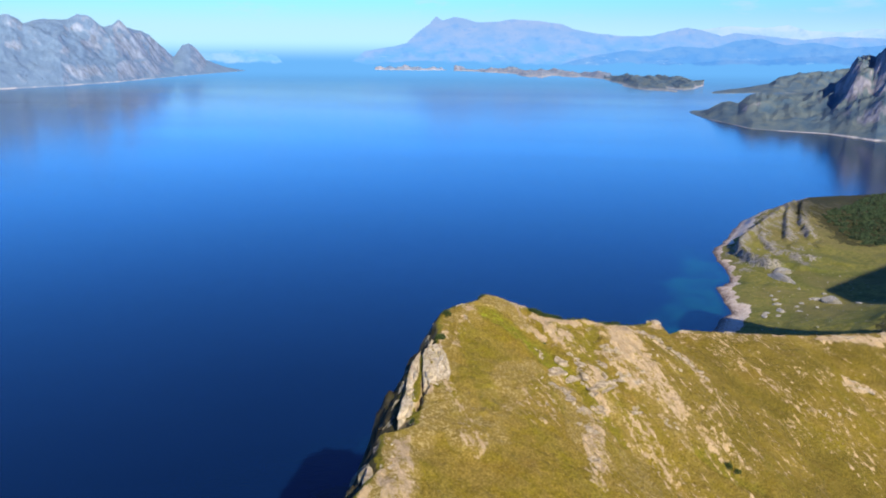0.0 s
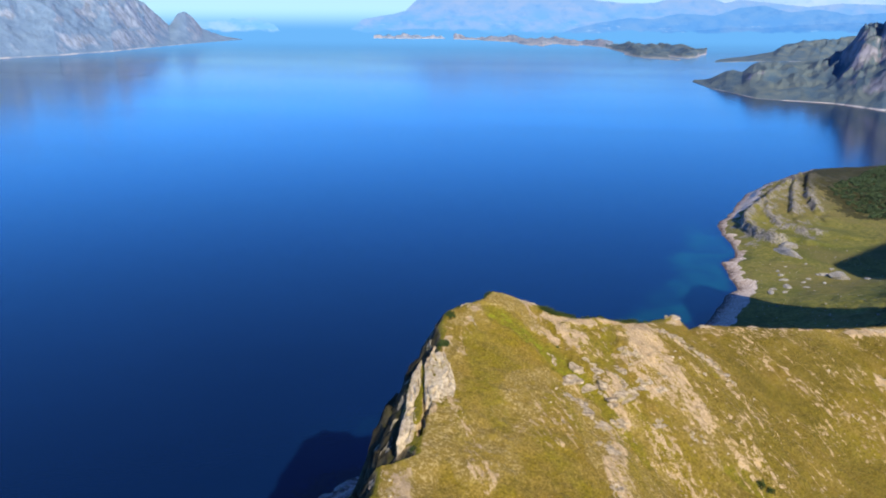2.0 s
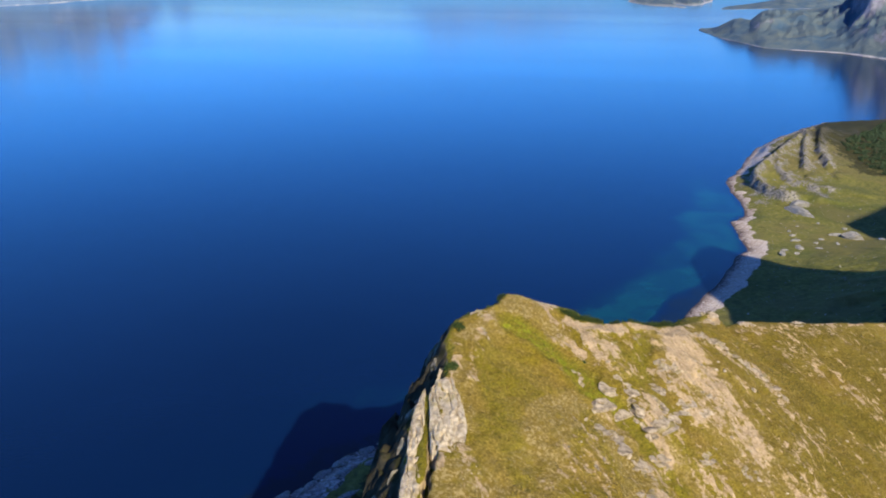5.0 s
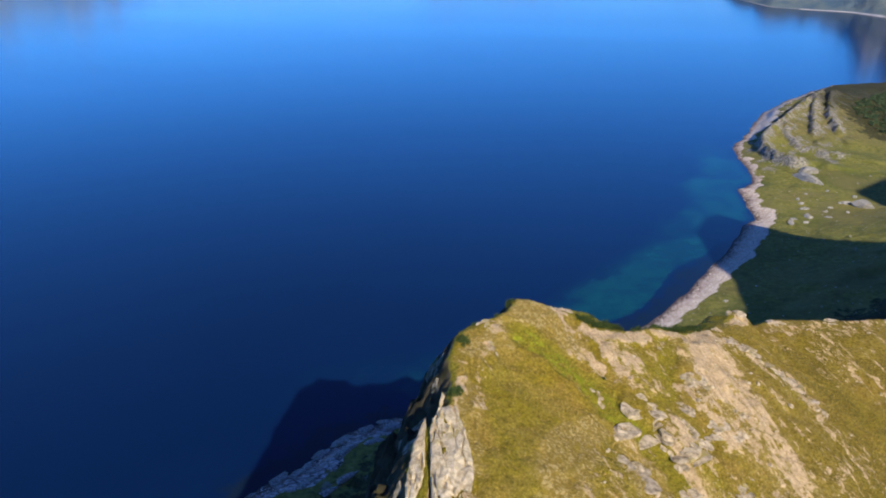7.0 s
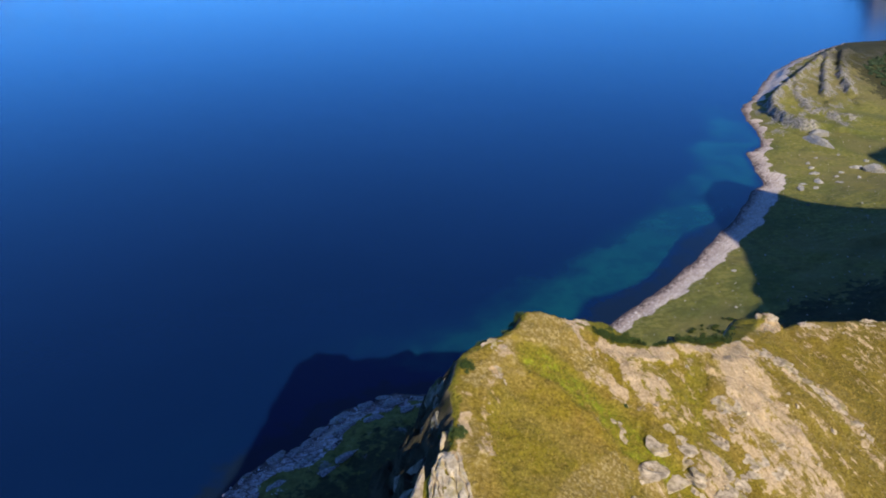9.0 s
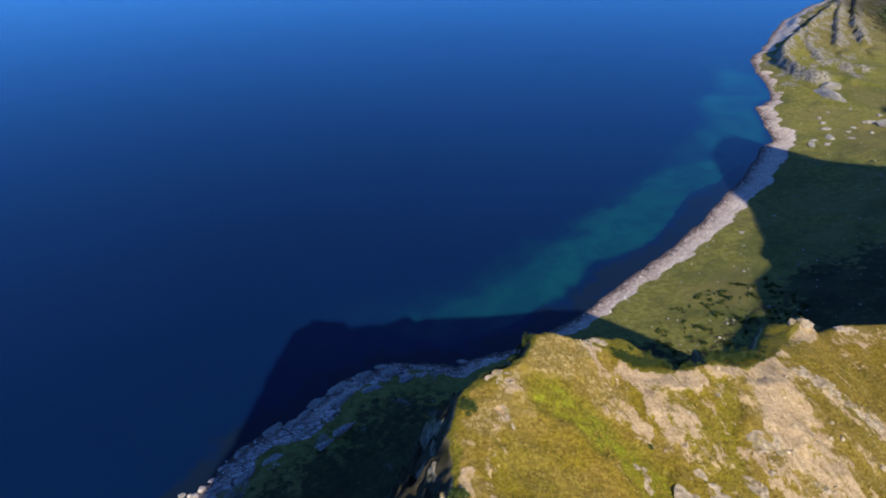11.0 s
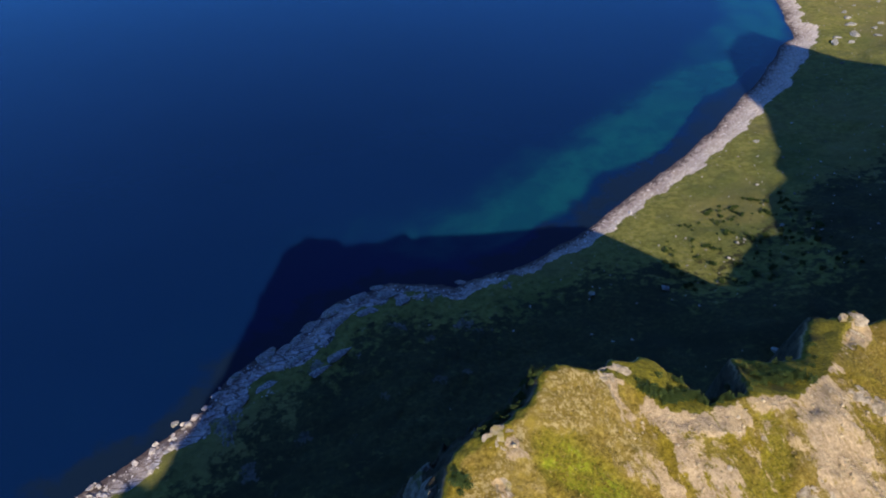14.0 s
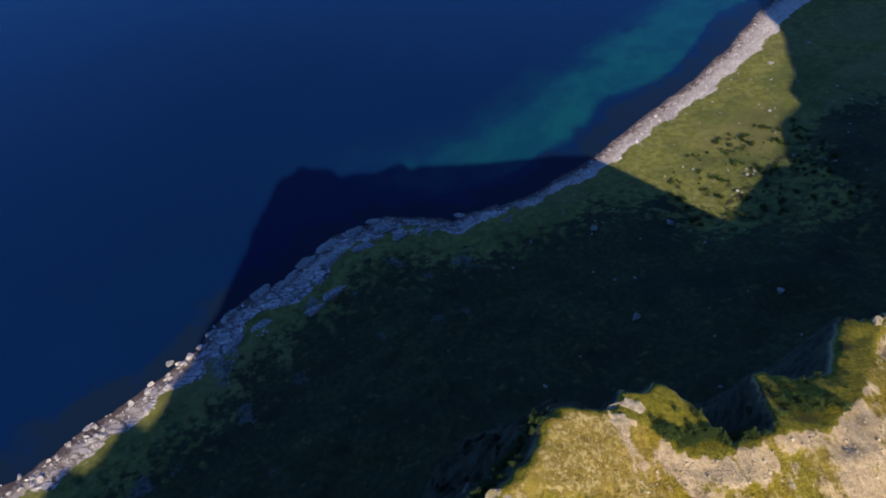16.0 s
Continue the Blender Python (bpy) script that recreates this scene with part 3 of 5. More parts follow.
def water_material():
    m = Net("sea_water")
    deep = m.mix(m.ramp(m.noise(0.004, 4), 0.35, 0.65), (0.0009, 0.0100, 0.042), (0.0014, 0.0124, 0.051))
    shoal = m.mix(m.ramp(m.noise(0.06, 5, 0.65), 0.4, 0.6), (0.002, 0.034, 0.058), (0.003, 0.050, 0.066))
    ragged = m.math("ADD", m.layer("shoal"), m.math("MULTIPLY", m.ramp(m.noise(0.05, 5, 0.62, (0.6, 1.0, 1.0, 47)), 0.3, 0.7, -0.16, 0.16), m.ramp(m.layer("shoal"), 0.02, 0.3)))
    colour = m.mix(m.ramp(ragged, 0.05, 0.8), deep, shoal)
    colour = m.mix(m.ramp(m.math("ADD", m.layer("weed"), m.ramp(m.noise(0.11, 5, 0.7), 0.3, 0.7, -0.3, 0.3)), 0.25, 0.85), colour, (0.0045, 0.0120, 0.026))
    n = m.t.nodes.new("ShaderNodeBump")
    m.put(n.inputs["Strength"], m.ramp(m.layer("far"), 0.0, 1.0, 0.07, 0.04))
    n.inputs["Distance"].default_value = 0.5
    m.put(n.inputs["Height"], m.math("ADD", m.noise(0.55, 4, 0.6, (1, 1.7, 1, 20)), m.math("MULTIPLY", m.noise(0.06, 3), 2.0)))
    m.put(m.bsdf.inputs["Normal"], n.outputs["Normal"])
    m.bsdf.inputs["IOR"].default_value = 1.34
    # wind on the water: smooth lanes between ruffled ones
    lanes = m.ramp(m.noise(0.0016, 5, 0.6, (0.35, 1.3, 1, -12)), 0.36, 0.64, 0.12, 0.155)
    return m.done(colour, lanes, 0.5)


def mountain_material(name, low, high, pale, scale):
    m = Net(name)
    n = m.noise(scale, 7, 0.65)
    green = m.mix(m.ramp(n, 0.35, 0.65), low, high)
    gully = m.noise(scale * 2.6, 7, 0.7, (1, 1, 0.3))
    rock = m.mix(m.ramp(gully, 0.36, 0.62), tuple(v * 0.55 for v in pale), pale)
    bare = m.math("ADD", m.ramp(m.up(), 0.35, 0.9, 1.0, 0.0), m.ramp(n, 0.3, 0.7, -0.35, 0.35))
    colour = m.mix(m.ramp(bare, 0.25, 0.85), green, rock)
    m.bump(m.math("ADD", gully, n), 0.6, 12.0)
    colour = m.mix(m.layer("strand"), colour, (0.55, 0.5, 0.46))
    return m.done(colour, 0.95, 0.1)


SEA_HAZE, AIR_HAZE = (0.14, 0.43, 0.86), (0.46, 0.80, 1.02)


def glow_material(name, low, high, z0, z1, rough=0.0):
    """Far distance with haze painted on: its surface emits the light of the air in front of it."""
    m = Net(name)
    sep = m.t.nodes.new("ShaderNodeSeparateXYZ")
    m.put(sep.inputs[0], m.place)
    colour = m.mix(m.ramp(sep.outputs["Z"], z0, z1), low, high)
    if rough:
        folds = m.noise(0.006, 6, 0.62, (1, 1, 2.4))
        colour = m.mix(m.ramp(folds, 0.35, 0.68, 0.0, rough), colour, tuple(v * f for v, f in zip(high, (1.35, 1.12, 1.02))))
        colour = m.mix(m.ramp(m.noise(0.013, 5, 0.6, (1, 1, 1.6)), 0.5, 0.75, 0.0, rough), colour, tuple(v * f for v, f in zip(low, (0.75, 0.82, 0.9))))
        # pale fields near the water; the foot is painted over with far-sea haze
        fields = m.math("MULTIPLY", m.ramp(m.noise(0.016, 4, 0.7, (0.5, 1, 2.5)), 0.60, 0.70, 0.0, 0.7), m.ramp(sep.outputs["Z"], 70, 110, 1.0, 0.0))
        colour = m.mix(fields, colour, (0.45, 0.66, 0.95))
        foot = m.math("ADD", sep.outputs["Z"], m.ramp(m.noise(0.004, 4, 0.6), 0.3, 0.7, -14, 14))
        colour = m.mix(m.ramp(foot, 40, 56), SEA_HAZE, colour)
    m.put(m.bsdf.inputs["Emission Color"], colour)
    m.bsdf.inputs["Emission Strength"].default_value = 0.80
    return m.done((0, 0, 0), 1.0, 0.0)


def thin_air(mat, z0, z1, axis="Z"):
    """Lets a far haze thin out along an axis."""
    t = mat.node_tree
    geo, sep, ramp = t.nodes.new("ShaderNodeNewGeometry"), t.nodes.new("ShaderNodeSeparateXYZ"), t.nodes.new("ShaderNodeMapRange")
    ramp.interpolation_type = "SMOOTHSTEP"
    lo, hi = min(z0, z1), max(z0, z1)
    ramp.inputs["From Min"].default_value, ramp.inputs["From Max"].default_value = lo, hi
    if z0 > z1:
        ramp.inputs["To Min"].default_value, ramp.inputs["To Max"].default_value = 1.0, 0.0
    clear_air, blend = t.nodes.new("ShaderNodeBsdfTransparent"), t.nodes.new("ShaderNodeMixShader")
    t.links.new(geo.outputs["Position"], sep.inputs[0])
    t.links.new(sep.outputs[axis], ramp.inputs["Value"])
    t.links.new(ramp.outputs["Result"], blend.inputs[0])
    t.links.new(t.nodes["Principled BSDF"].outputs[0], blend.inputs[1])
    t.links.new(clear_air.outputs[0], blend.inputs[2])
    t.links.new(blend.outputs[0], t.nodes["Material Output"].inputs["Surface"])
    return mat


GROUND, WATER = ground_material(), water_material()

# ---- ground and water ----
gx = steps((-700, -130, 14), (-130, -60, 1.6), (-60, -12, 0.9), (-12, -7, 0.4), (-7, 36, 0.19), (36, 64, 0.42), (64, 130, 1.0), (130, 330, 1.3), (330, 460, 2.2), (460, 1200, 16))
gy = steps((-500, 30, 10), (30, 44, 1.2), (44, 54, 0.35), (54, 92, 0.2), (92, 108, 0.36), (108, 130, 0.8), (130, 375, 1.15), (375, 640, 1.4), (640, 760, 2.5), (760, 1000, 16))
GX, GY = np.meshgrid(gx, gy)
GZ, BARE, BEACH, GREEN, HEATH_SHADE, _, DRYNESS = lie(GX, GY)
ground = sheet("ground", GX, GY, GZ, GZ > -3.5, (("bare", BARE), ("beach", BEACH), ("green", GREEN), ("heath_shade", HEATH_SHADE), ("dry", DRYNESS), ("low", (GZ < 45).astype(float))))
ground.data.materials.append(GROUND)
tagged(ground, "ochre grass ridge with bare rock above a pebble shore", "ground", kind="structure")

wx = steps((-5000, -700, 90), (-700, -140, 14), (-140, 260, 2.5), (260, 800, 12), (800, 5000, 90))
wy = steps((-1600, 60, 40), (60, 120, 5), (120, 480, 2.5), (480, 760, 7), (760, 1500, 20), (1500, 4900, 85))
WX, WY = np.meshgrid(wx, wy)
ws, _ = along(SHORE, WX, WY)
off = -ws + 5 * fbm(WX / 22, WY / 22, 4, 61)
off = off + 8 * ease(WY, 290, 350)
lee = bump(WX, -60, 60, 170, 215) * (1 - ease(WY, 430, 520))
shoal = bump(off, 8, 13, 19, 50) * (0.12 + 0.88 * lee) * (0.75 + 0.7 * fbm(WX / 32, WY / 32, 3, 62)) * (1 - ease(WY, 560, 640))
weed = bump(off + 3, -4, 0, 6, 17) * (1 - ease(WY, 500, 620)) * 0.85
water = sheet("water", WX, WY, np.zeros_like(WX), None, (("shoal", np.clip(shoal, 0, 1)), ("weed", np.clip(weed, 0, 1)), ("far", ease(np.hypot(WX, WY), 2200, 4200))))
water.data.materials.append(WATER)
tagged(water, "calm deep blue sea with turquoise shallows near the shore", "sea", kind="structure")


# ---- far shores ----
def highland(name, left, right, count, coast, skyline, depth, deep, seed, craggy, material, label, rows=110, taper=(0.0, 0.0)):
    """Land seen across the water. Bearings are tangents from the first eye; coast gives its distance, skyline its height."""
    b = np.linspace(left, right, count)
    v = np.linspace(-0.03, 1.35, rows)
    B, V = np.meshgrid(b, v)
    near = np.interp(b, [p[0] for p in coast], [p[1] for p in coast])
    tall = np.interp(b, [p[0] for p in skyline], [p[1] for p in skyline])
    along_b = np.linspace(0, 1, count)
    ends = np.ones(count)
    if taper[0]:
        ends = ends * np.sqrt(np.clip(along_b / taper[0], 0.002, 1))
    if taper[1]:
        ends = ends * np.sqrt(np.clip((1 - along_b) / taper[1], 0.002, 1))
    near = near + deep * 0.25 * (1 - ends)
    Y = near[None, :] + V * deep * ends[None, :]
    tall = np.maximum(tall * np.minimum(ends * 1.6, 1), 1.0)
    X = B * Y
    shape = np.interp(V, [-0.03, 0, 0.06, 0.3, 0.6, 0.8, 1.0, 1.35], [-0.08, 0, 0.06, 0.30, 0.66, 0.9, 1.0, 0.55])
    crag = ridged(X / depth, Y / depth, 5, seed) - 0.75
    fine = fbm(X / depth * 3, Y / depth * 3, 4, seed + 5)
    Z = tall[None, :] * shape * (1 + craggy * 0.26 * (crag + 0.6 * ridged(B * near[None, :] / depth * 3.2, V * 0.9, 4, seed + 9) - 0.4) * bump(V, 0.0, 0.2, 0.7, 1.0)) + tall[None, :] * craggy * 0.05 * (crag + fine) * bump(V, 0.02, 0.2, 0.98, 1.4)
    Z = np.where(V <= 0, V * 200, np.maximum(Z, 1.0 * (V > 0.01)))
    strand = bump(V + 0.006 * fine, -0.02, 0.0, 0.006, 0.018) * (0.25 + 0.75 * ease(fbm(X / 70, Y / 70, 3, seed + 2), -0.1, 0.2))
    ob = sheet(name, X, Y, Z, None, (("strand", strand),))
    ob.data.materials.append(material)
    return tagged(ob, label, "mountain", kind="structure")


F = 1272.0


def tan_of(p):
    return (p - 789.0) * 0.966 / F


def tall_at(row, dist):
    """Height of what shows on that line at that distance from the first eye."""
    return 136.7 + dist * 0.93 * (86.0 - row) / F


# air haze is mixed into these two base colours: bluish, low in contrast
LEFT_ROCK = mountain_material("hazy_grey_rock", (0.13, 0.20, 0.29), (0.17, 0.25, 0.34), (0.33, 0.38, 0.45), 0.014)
RIGHT_ROCK = mountain_material("hazy_headland_rock", (0.06, 0.105, 0.15), (0.13, 0.16, 0.155), (0.30, 0.29, 0.32), 0.024)
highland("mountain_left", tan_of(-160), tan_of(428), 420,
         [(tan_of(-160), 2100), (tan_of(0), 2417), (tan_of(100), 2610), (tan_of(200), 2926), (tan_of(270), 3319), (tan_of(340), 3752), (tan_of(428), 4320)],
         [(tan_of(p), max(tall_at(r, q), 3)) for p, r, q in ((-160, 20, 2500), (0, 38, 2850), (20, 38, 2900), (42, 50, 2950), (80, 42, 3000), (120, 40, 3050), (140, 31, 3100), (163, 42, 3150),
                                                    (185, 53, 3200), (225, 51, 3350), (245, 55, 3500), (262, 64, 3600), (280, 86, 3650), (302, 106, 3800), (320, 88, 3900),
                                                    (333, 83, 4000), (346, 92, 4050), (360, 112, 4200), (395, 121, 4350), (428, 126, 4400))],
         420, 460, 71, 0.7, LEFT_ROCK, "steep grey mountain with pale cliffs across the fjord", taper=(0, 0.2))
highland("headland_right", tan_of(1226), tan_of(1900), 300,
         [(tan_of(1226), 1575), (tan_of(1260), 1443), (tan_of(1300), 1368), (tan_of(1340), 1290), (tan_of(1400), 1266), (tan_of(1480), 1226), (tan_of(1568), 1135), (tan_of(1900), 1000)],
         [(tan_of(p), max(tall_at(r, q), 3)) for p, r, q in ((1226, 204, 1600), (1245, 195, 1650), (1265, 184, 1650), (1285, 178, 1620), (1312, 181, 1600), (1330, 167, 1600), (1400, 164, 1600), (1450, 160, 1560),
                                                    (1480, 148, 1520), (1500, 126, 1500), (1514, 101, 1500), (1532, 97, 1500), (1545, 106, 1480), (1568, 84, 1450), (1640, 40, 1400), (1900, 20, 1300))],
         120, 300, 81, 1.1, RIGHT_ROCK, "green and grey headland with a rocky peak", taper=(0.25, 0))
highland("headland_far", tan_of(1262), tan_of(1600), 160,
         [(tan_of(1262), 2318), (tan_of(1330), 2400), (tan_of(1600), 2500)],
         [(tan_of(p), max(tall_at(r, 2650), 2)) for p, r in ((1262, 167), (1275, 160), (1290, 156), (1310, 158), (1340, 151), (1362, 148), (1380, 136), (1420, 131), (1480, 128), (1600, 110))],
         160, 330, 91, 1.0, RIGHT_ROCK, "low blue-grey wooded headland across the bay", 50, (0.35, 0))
def archipelago(name, bearings, seed, material, label):
    """Low islets with ragged coasts: bearing of each place, and the distances between which they lie."""
    p = np.linspace(bearings[0][0], bearings[-1][0], 420)
    near = np.interp(p, [q[0] for q in bearings], [q[1] for q in bearings])
    far = np.interp(p, [q[0] for q in bearings], [q[2] for q in bearings])
    V = np.linspace(-0.15, 1.15, 90)[:, None]
    Y = near[None, :] + V * (far - near)[None, :]
    X = tan_of(p)[None, :] * Y
    Z = 46 * (0.55 - (2 * V - 1) ** 2 + 0.75 * fbm(X / 130, Y / 420, 5, seed)) * (0.7 + 0.5 * fbm(X / 60, Y / 200, 3, seed + 3))
    ob = sheet(name, X, Y, np.maximum(Z, -4), Z > -2, (("strand", 0.35 * bump(Z, -1, 0, 2.0, 7.0)),))
    ob.data.materials.append(material)
    return tagged(ob, label, "island", kind="structure")


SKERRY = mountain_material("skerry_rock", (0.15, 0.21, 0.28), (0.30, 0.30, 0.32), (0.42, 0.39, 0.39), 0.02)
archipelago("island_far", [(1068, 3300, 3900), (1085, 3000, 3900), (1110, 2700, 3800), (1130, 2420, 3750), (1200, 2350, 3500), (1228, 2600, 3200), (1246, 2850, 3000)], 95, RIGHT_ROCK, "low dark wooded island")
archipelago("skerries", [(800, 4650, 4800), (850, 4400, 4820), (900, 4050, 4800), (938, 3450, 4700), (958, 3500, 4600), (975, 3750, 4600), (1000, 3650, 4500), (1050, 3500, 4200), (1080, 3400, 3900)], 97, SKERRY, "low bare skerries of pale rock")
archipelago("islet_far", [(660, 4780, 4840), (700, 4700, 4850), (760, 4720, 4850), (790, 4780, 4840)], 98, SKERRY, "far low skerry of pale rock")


def range_far(name, y, points, low, high, label):
    """A far blue range, upright behind all else."""
    p = np.linspace(points[0][0], points[-1][0], 500)
    row = np.interp(p, [q[0] for q in points], [q[1] for q in points]) + 1.2 * fbm(p / 26, p * 0, 4, int(y) % 97)
    top = np.maximum(tall_at(row, y), 1)
    V = np.linspace(0, 1, 24)[:, None]
    X = tan_of(p)[None, :] * y + 0 * V
    Z = top[None, :] * V
    Y = y + 60 * V + 40 * ridged(X / 150, Z / 60, 3, 5) * V * (1 - V)
    ob = sheet(name, X, Y, Z)
    # blue air haze painted on as emission; the rock itself is no light source
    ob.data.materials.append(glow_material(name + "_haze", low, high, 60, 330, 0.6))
    return tagged(ob, label, "mountain range", kind="structure")


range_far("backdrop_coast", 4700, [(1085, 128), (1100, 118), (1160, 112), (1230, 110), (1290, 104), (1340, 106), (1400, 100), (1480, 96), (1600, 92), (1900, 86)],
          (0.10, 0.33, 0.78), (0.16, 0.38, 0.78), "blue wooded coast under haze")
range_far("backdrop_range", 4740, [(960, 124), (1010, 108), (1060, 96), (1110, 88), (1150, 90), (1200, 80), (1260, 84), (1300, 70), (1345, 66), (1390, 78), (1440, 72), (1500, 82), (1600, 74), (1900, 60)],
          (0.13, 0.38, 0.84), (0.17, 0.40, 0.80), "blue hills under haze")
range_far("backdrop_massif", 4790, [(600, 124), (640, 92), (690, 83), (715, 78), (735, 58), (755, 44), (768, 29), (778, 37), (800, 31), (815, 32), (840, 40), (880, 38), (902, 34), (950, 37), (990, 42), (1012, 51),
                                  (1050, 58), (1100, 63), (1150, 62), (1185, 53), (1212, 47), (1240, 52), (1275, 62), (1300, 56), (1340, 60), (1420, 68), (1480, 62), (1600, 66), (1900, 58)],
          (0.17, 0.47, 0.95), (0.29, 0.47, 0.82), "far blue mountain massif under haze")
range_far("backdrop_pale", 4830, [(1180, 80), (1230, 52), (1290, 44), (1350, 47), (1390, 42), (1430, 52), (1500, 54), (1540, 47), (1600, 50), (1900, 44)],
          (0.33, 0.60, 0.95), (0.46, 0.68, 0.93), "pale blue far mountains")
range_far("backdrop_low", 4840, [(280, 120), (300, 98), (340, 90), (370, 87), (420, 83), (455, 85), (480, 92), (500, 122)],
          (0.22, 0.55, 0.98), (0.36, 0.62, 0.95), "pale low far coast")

# upright glowing sheet: far sea and horizon haze are painted on it
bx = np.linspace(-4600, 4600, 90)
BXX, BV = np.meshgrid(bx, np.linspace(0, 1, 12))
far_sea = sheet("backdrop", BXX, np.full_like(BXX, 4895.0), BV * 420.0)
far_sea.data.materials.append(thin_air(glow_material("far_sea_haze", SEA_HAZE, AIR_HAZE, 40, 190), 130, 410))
tagged(far_sea, "hazy far sea below the sky", "backdrop", kind="structure")
# glowing sheet added just above the water to brighten the far sea
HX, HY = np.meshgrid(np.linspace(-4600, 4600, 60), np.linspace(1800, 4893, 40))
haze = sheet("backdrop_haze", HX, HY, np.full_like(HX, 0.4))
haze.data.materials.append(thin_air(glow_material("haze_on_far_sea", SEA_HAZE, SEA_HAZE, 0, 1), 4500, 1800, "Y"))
tagged(haze, "glowing haze sheet laid over the far sea", "backdrop", kind="structure")


# ---- rocks, plants and small things ----
def rock_material(name, dark, pale, lichen):
    m = Net(name)
    info = m.t.nodes.new("ShaderNodeObjectInfo")
    n = m.noise(2.2, 7, 0.68)
    colour = m.mix(m.ramp(n, 0.34, 0.64), dark, pale)
    colour = m.mix(m.ramp(m.noise(0.9, 5, 0.6), 0.52, 0.68), colour, lichen)
    colour = m.mix(m.ramp(info.outputs["Random"], 0, 1, 0.0, 0.22), colour, tuple(v * 0.62 for v in pale))
    m.bump(m.math("ADD", m.noise(3, 6, 0.7), m.noise(11, 4, 0.7)), 0.8, 0.15)
    return m.done(colour, 0.9, 0.2)


SLAB = rock_material("smooth_slab", (0.36, 0.275, 0.16), (0.67, 0.555, 0.37), (0.46, 0.36, 0.15))
ROCK = rock_material("pale_gneiss", (0.20, 0.15, 0.085), (0.58, 0.465, 0.31), (0.36, 0.285, 0.09))
SHORE_ROCK = rock_material("shore_rock", (0.22, 0.19, 0.17), (0.58, 0.52, 0.48), (0.40, 0.33, 0.29))


def rock_mesh(name, seed, cells, flat=1.0, cuts=14):
    """A broken block about 1 m in radius, with cleft faces and worn edges."""
    rnd = random.Random(seed)
    bm = bmesh.new()
    bmesh.ops.create_cube(bm, size=1.9)
    bmesh.ops.subdivide_edges(bm, edges=bm.edges[:], cuts=cells, use_grid_fill=True)
    planes = []
    for k in range(cuts):
        n = Vector((rnd.gauss(0, 1), rnd.gauss(0, 1), rnd.gauss(0, 0.9))).normalized()
        planes.append((n, rnd.uniform(0.42, 0.82)))
    shift = Vector((seed * 3.1, seed * 1.7, seed * 0.9))
    for v in bm.verts:
        p = v.co.copy()
        p = p * (0.55 + 0.45 / max(p.length, 0.95))
        for n, d in planes:
            over = p.dot(n) - d
            if over > 0:
                p -= n * over * 0.97
        p += p.normalized() * 0.06 * noise.fractal(p * 2.2 + shift, 0.8, 2.1, 4)
        v.co = Vector((p.x, p.y, p.z * flat))
    me = bpy.data.meshes.new(name)
    bm.to_mesh(me)
    bm.free()
    return me


def height(x, y):
    """The height of the ground sheet itself at given places."""
    x, y = np.asarray(x, float), np.asarray(y, float)
    i = np.clip(np.searchsorted(gx, x) - 1, 0, len(gx) - 2)
    j = np.clip(np.searchsorted(gy, y) - 1, 0, len(gy) - 2)
    u, v = (x - gx[i]) / (gx[i + 1] - gx[i]), (y - gy[j]) / (gy[j + 1] - gy[j])
    return (GZ[j, i] * (1 - u) + GZ[j, i + 1] * u) * (1 - v) + (GZ[j + 1, i] * (1 - u) + GZ[j + 1, i + 1] * u) * v


def spot(x, y):
    return float(height(x, y))


BLOCKS = [rock_mesh("block", 1100 + k, 5, 0.85, 9) for k in range(9)]
for me in BLOCKS:
    me.materials.append(ROCK)


def outcrop(seed, x, y, size, turn, label):
    """Bedrock that breaks through the turf: several cleft blocks along one strike."""
    rg = random.Random(seed)
    root = new("outcrop")
    a, b, c = size
    root.matrix_world = pose(x, y, spot(x, y), 0, 0, turn)
    for k in range(6):
        px, py = rg.uniform(-0.8, 0.8) * a, rg.uniform(-0.6, 0.6) * b
        ca, sa = math.cos(radians(turn)), math.sin(radians(turn))
        z = spot(x + px * ca - py * sa, y + px * sa + py * ca) - spot(x, y)
        block = new("block", BLOCKS[(seed + 2 * k) % 9])
        block.parent = root
        block.matrix_local = pose(px, py, z - 0.40 * c, rg.uniform(-12, 16), rg.uniform(-14, 14), rg.uniform(-16, 16)) @ Matrix.Diagonal(
            (a * rg.uniform(0.4, 0.95), b * rg.uniform(0.35, 0.75), c * rg.uniform(0.5, 0.95), 1))
    return tagged(root, label, "rock", "outcrops on the ridge")


SLABS = [rock_mesh("rock_slab", 150 + k, 15, 0.8) for k in range(3)]
for me in SLABS:
    me.materials.append(ROCK)
SMALL = [rock_mesh("boulder", 200 + k, 4, 0.75, 10) for k in range(7)]
for me in SMALL:
    me.materials.append(ROCK)
STRAND = [rock_mesh("shore_boulder", 300 + k, 4, 0.68, 10) for k in range(7)]
for me in STRAND:
    me.materials.append(SHORE_ROCK)


def lay(name, me, x, y, size, turn, tip=0.0, sink=0.3, label="", category="rock", group=""):
    ob = new(name, me)
    sx, sy, sz = size
    ob.matrix_world = pose(x, y, spot(x, y) + sz * (0.35 - sink), tip, tip * 0.4, turn) @ Matrix.Diagonal((sx, sy, sz, 1))
    return tagged(ob, label, category, group)


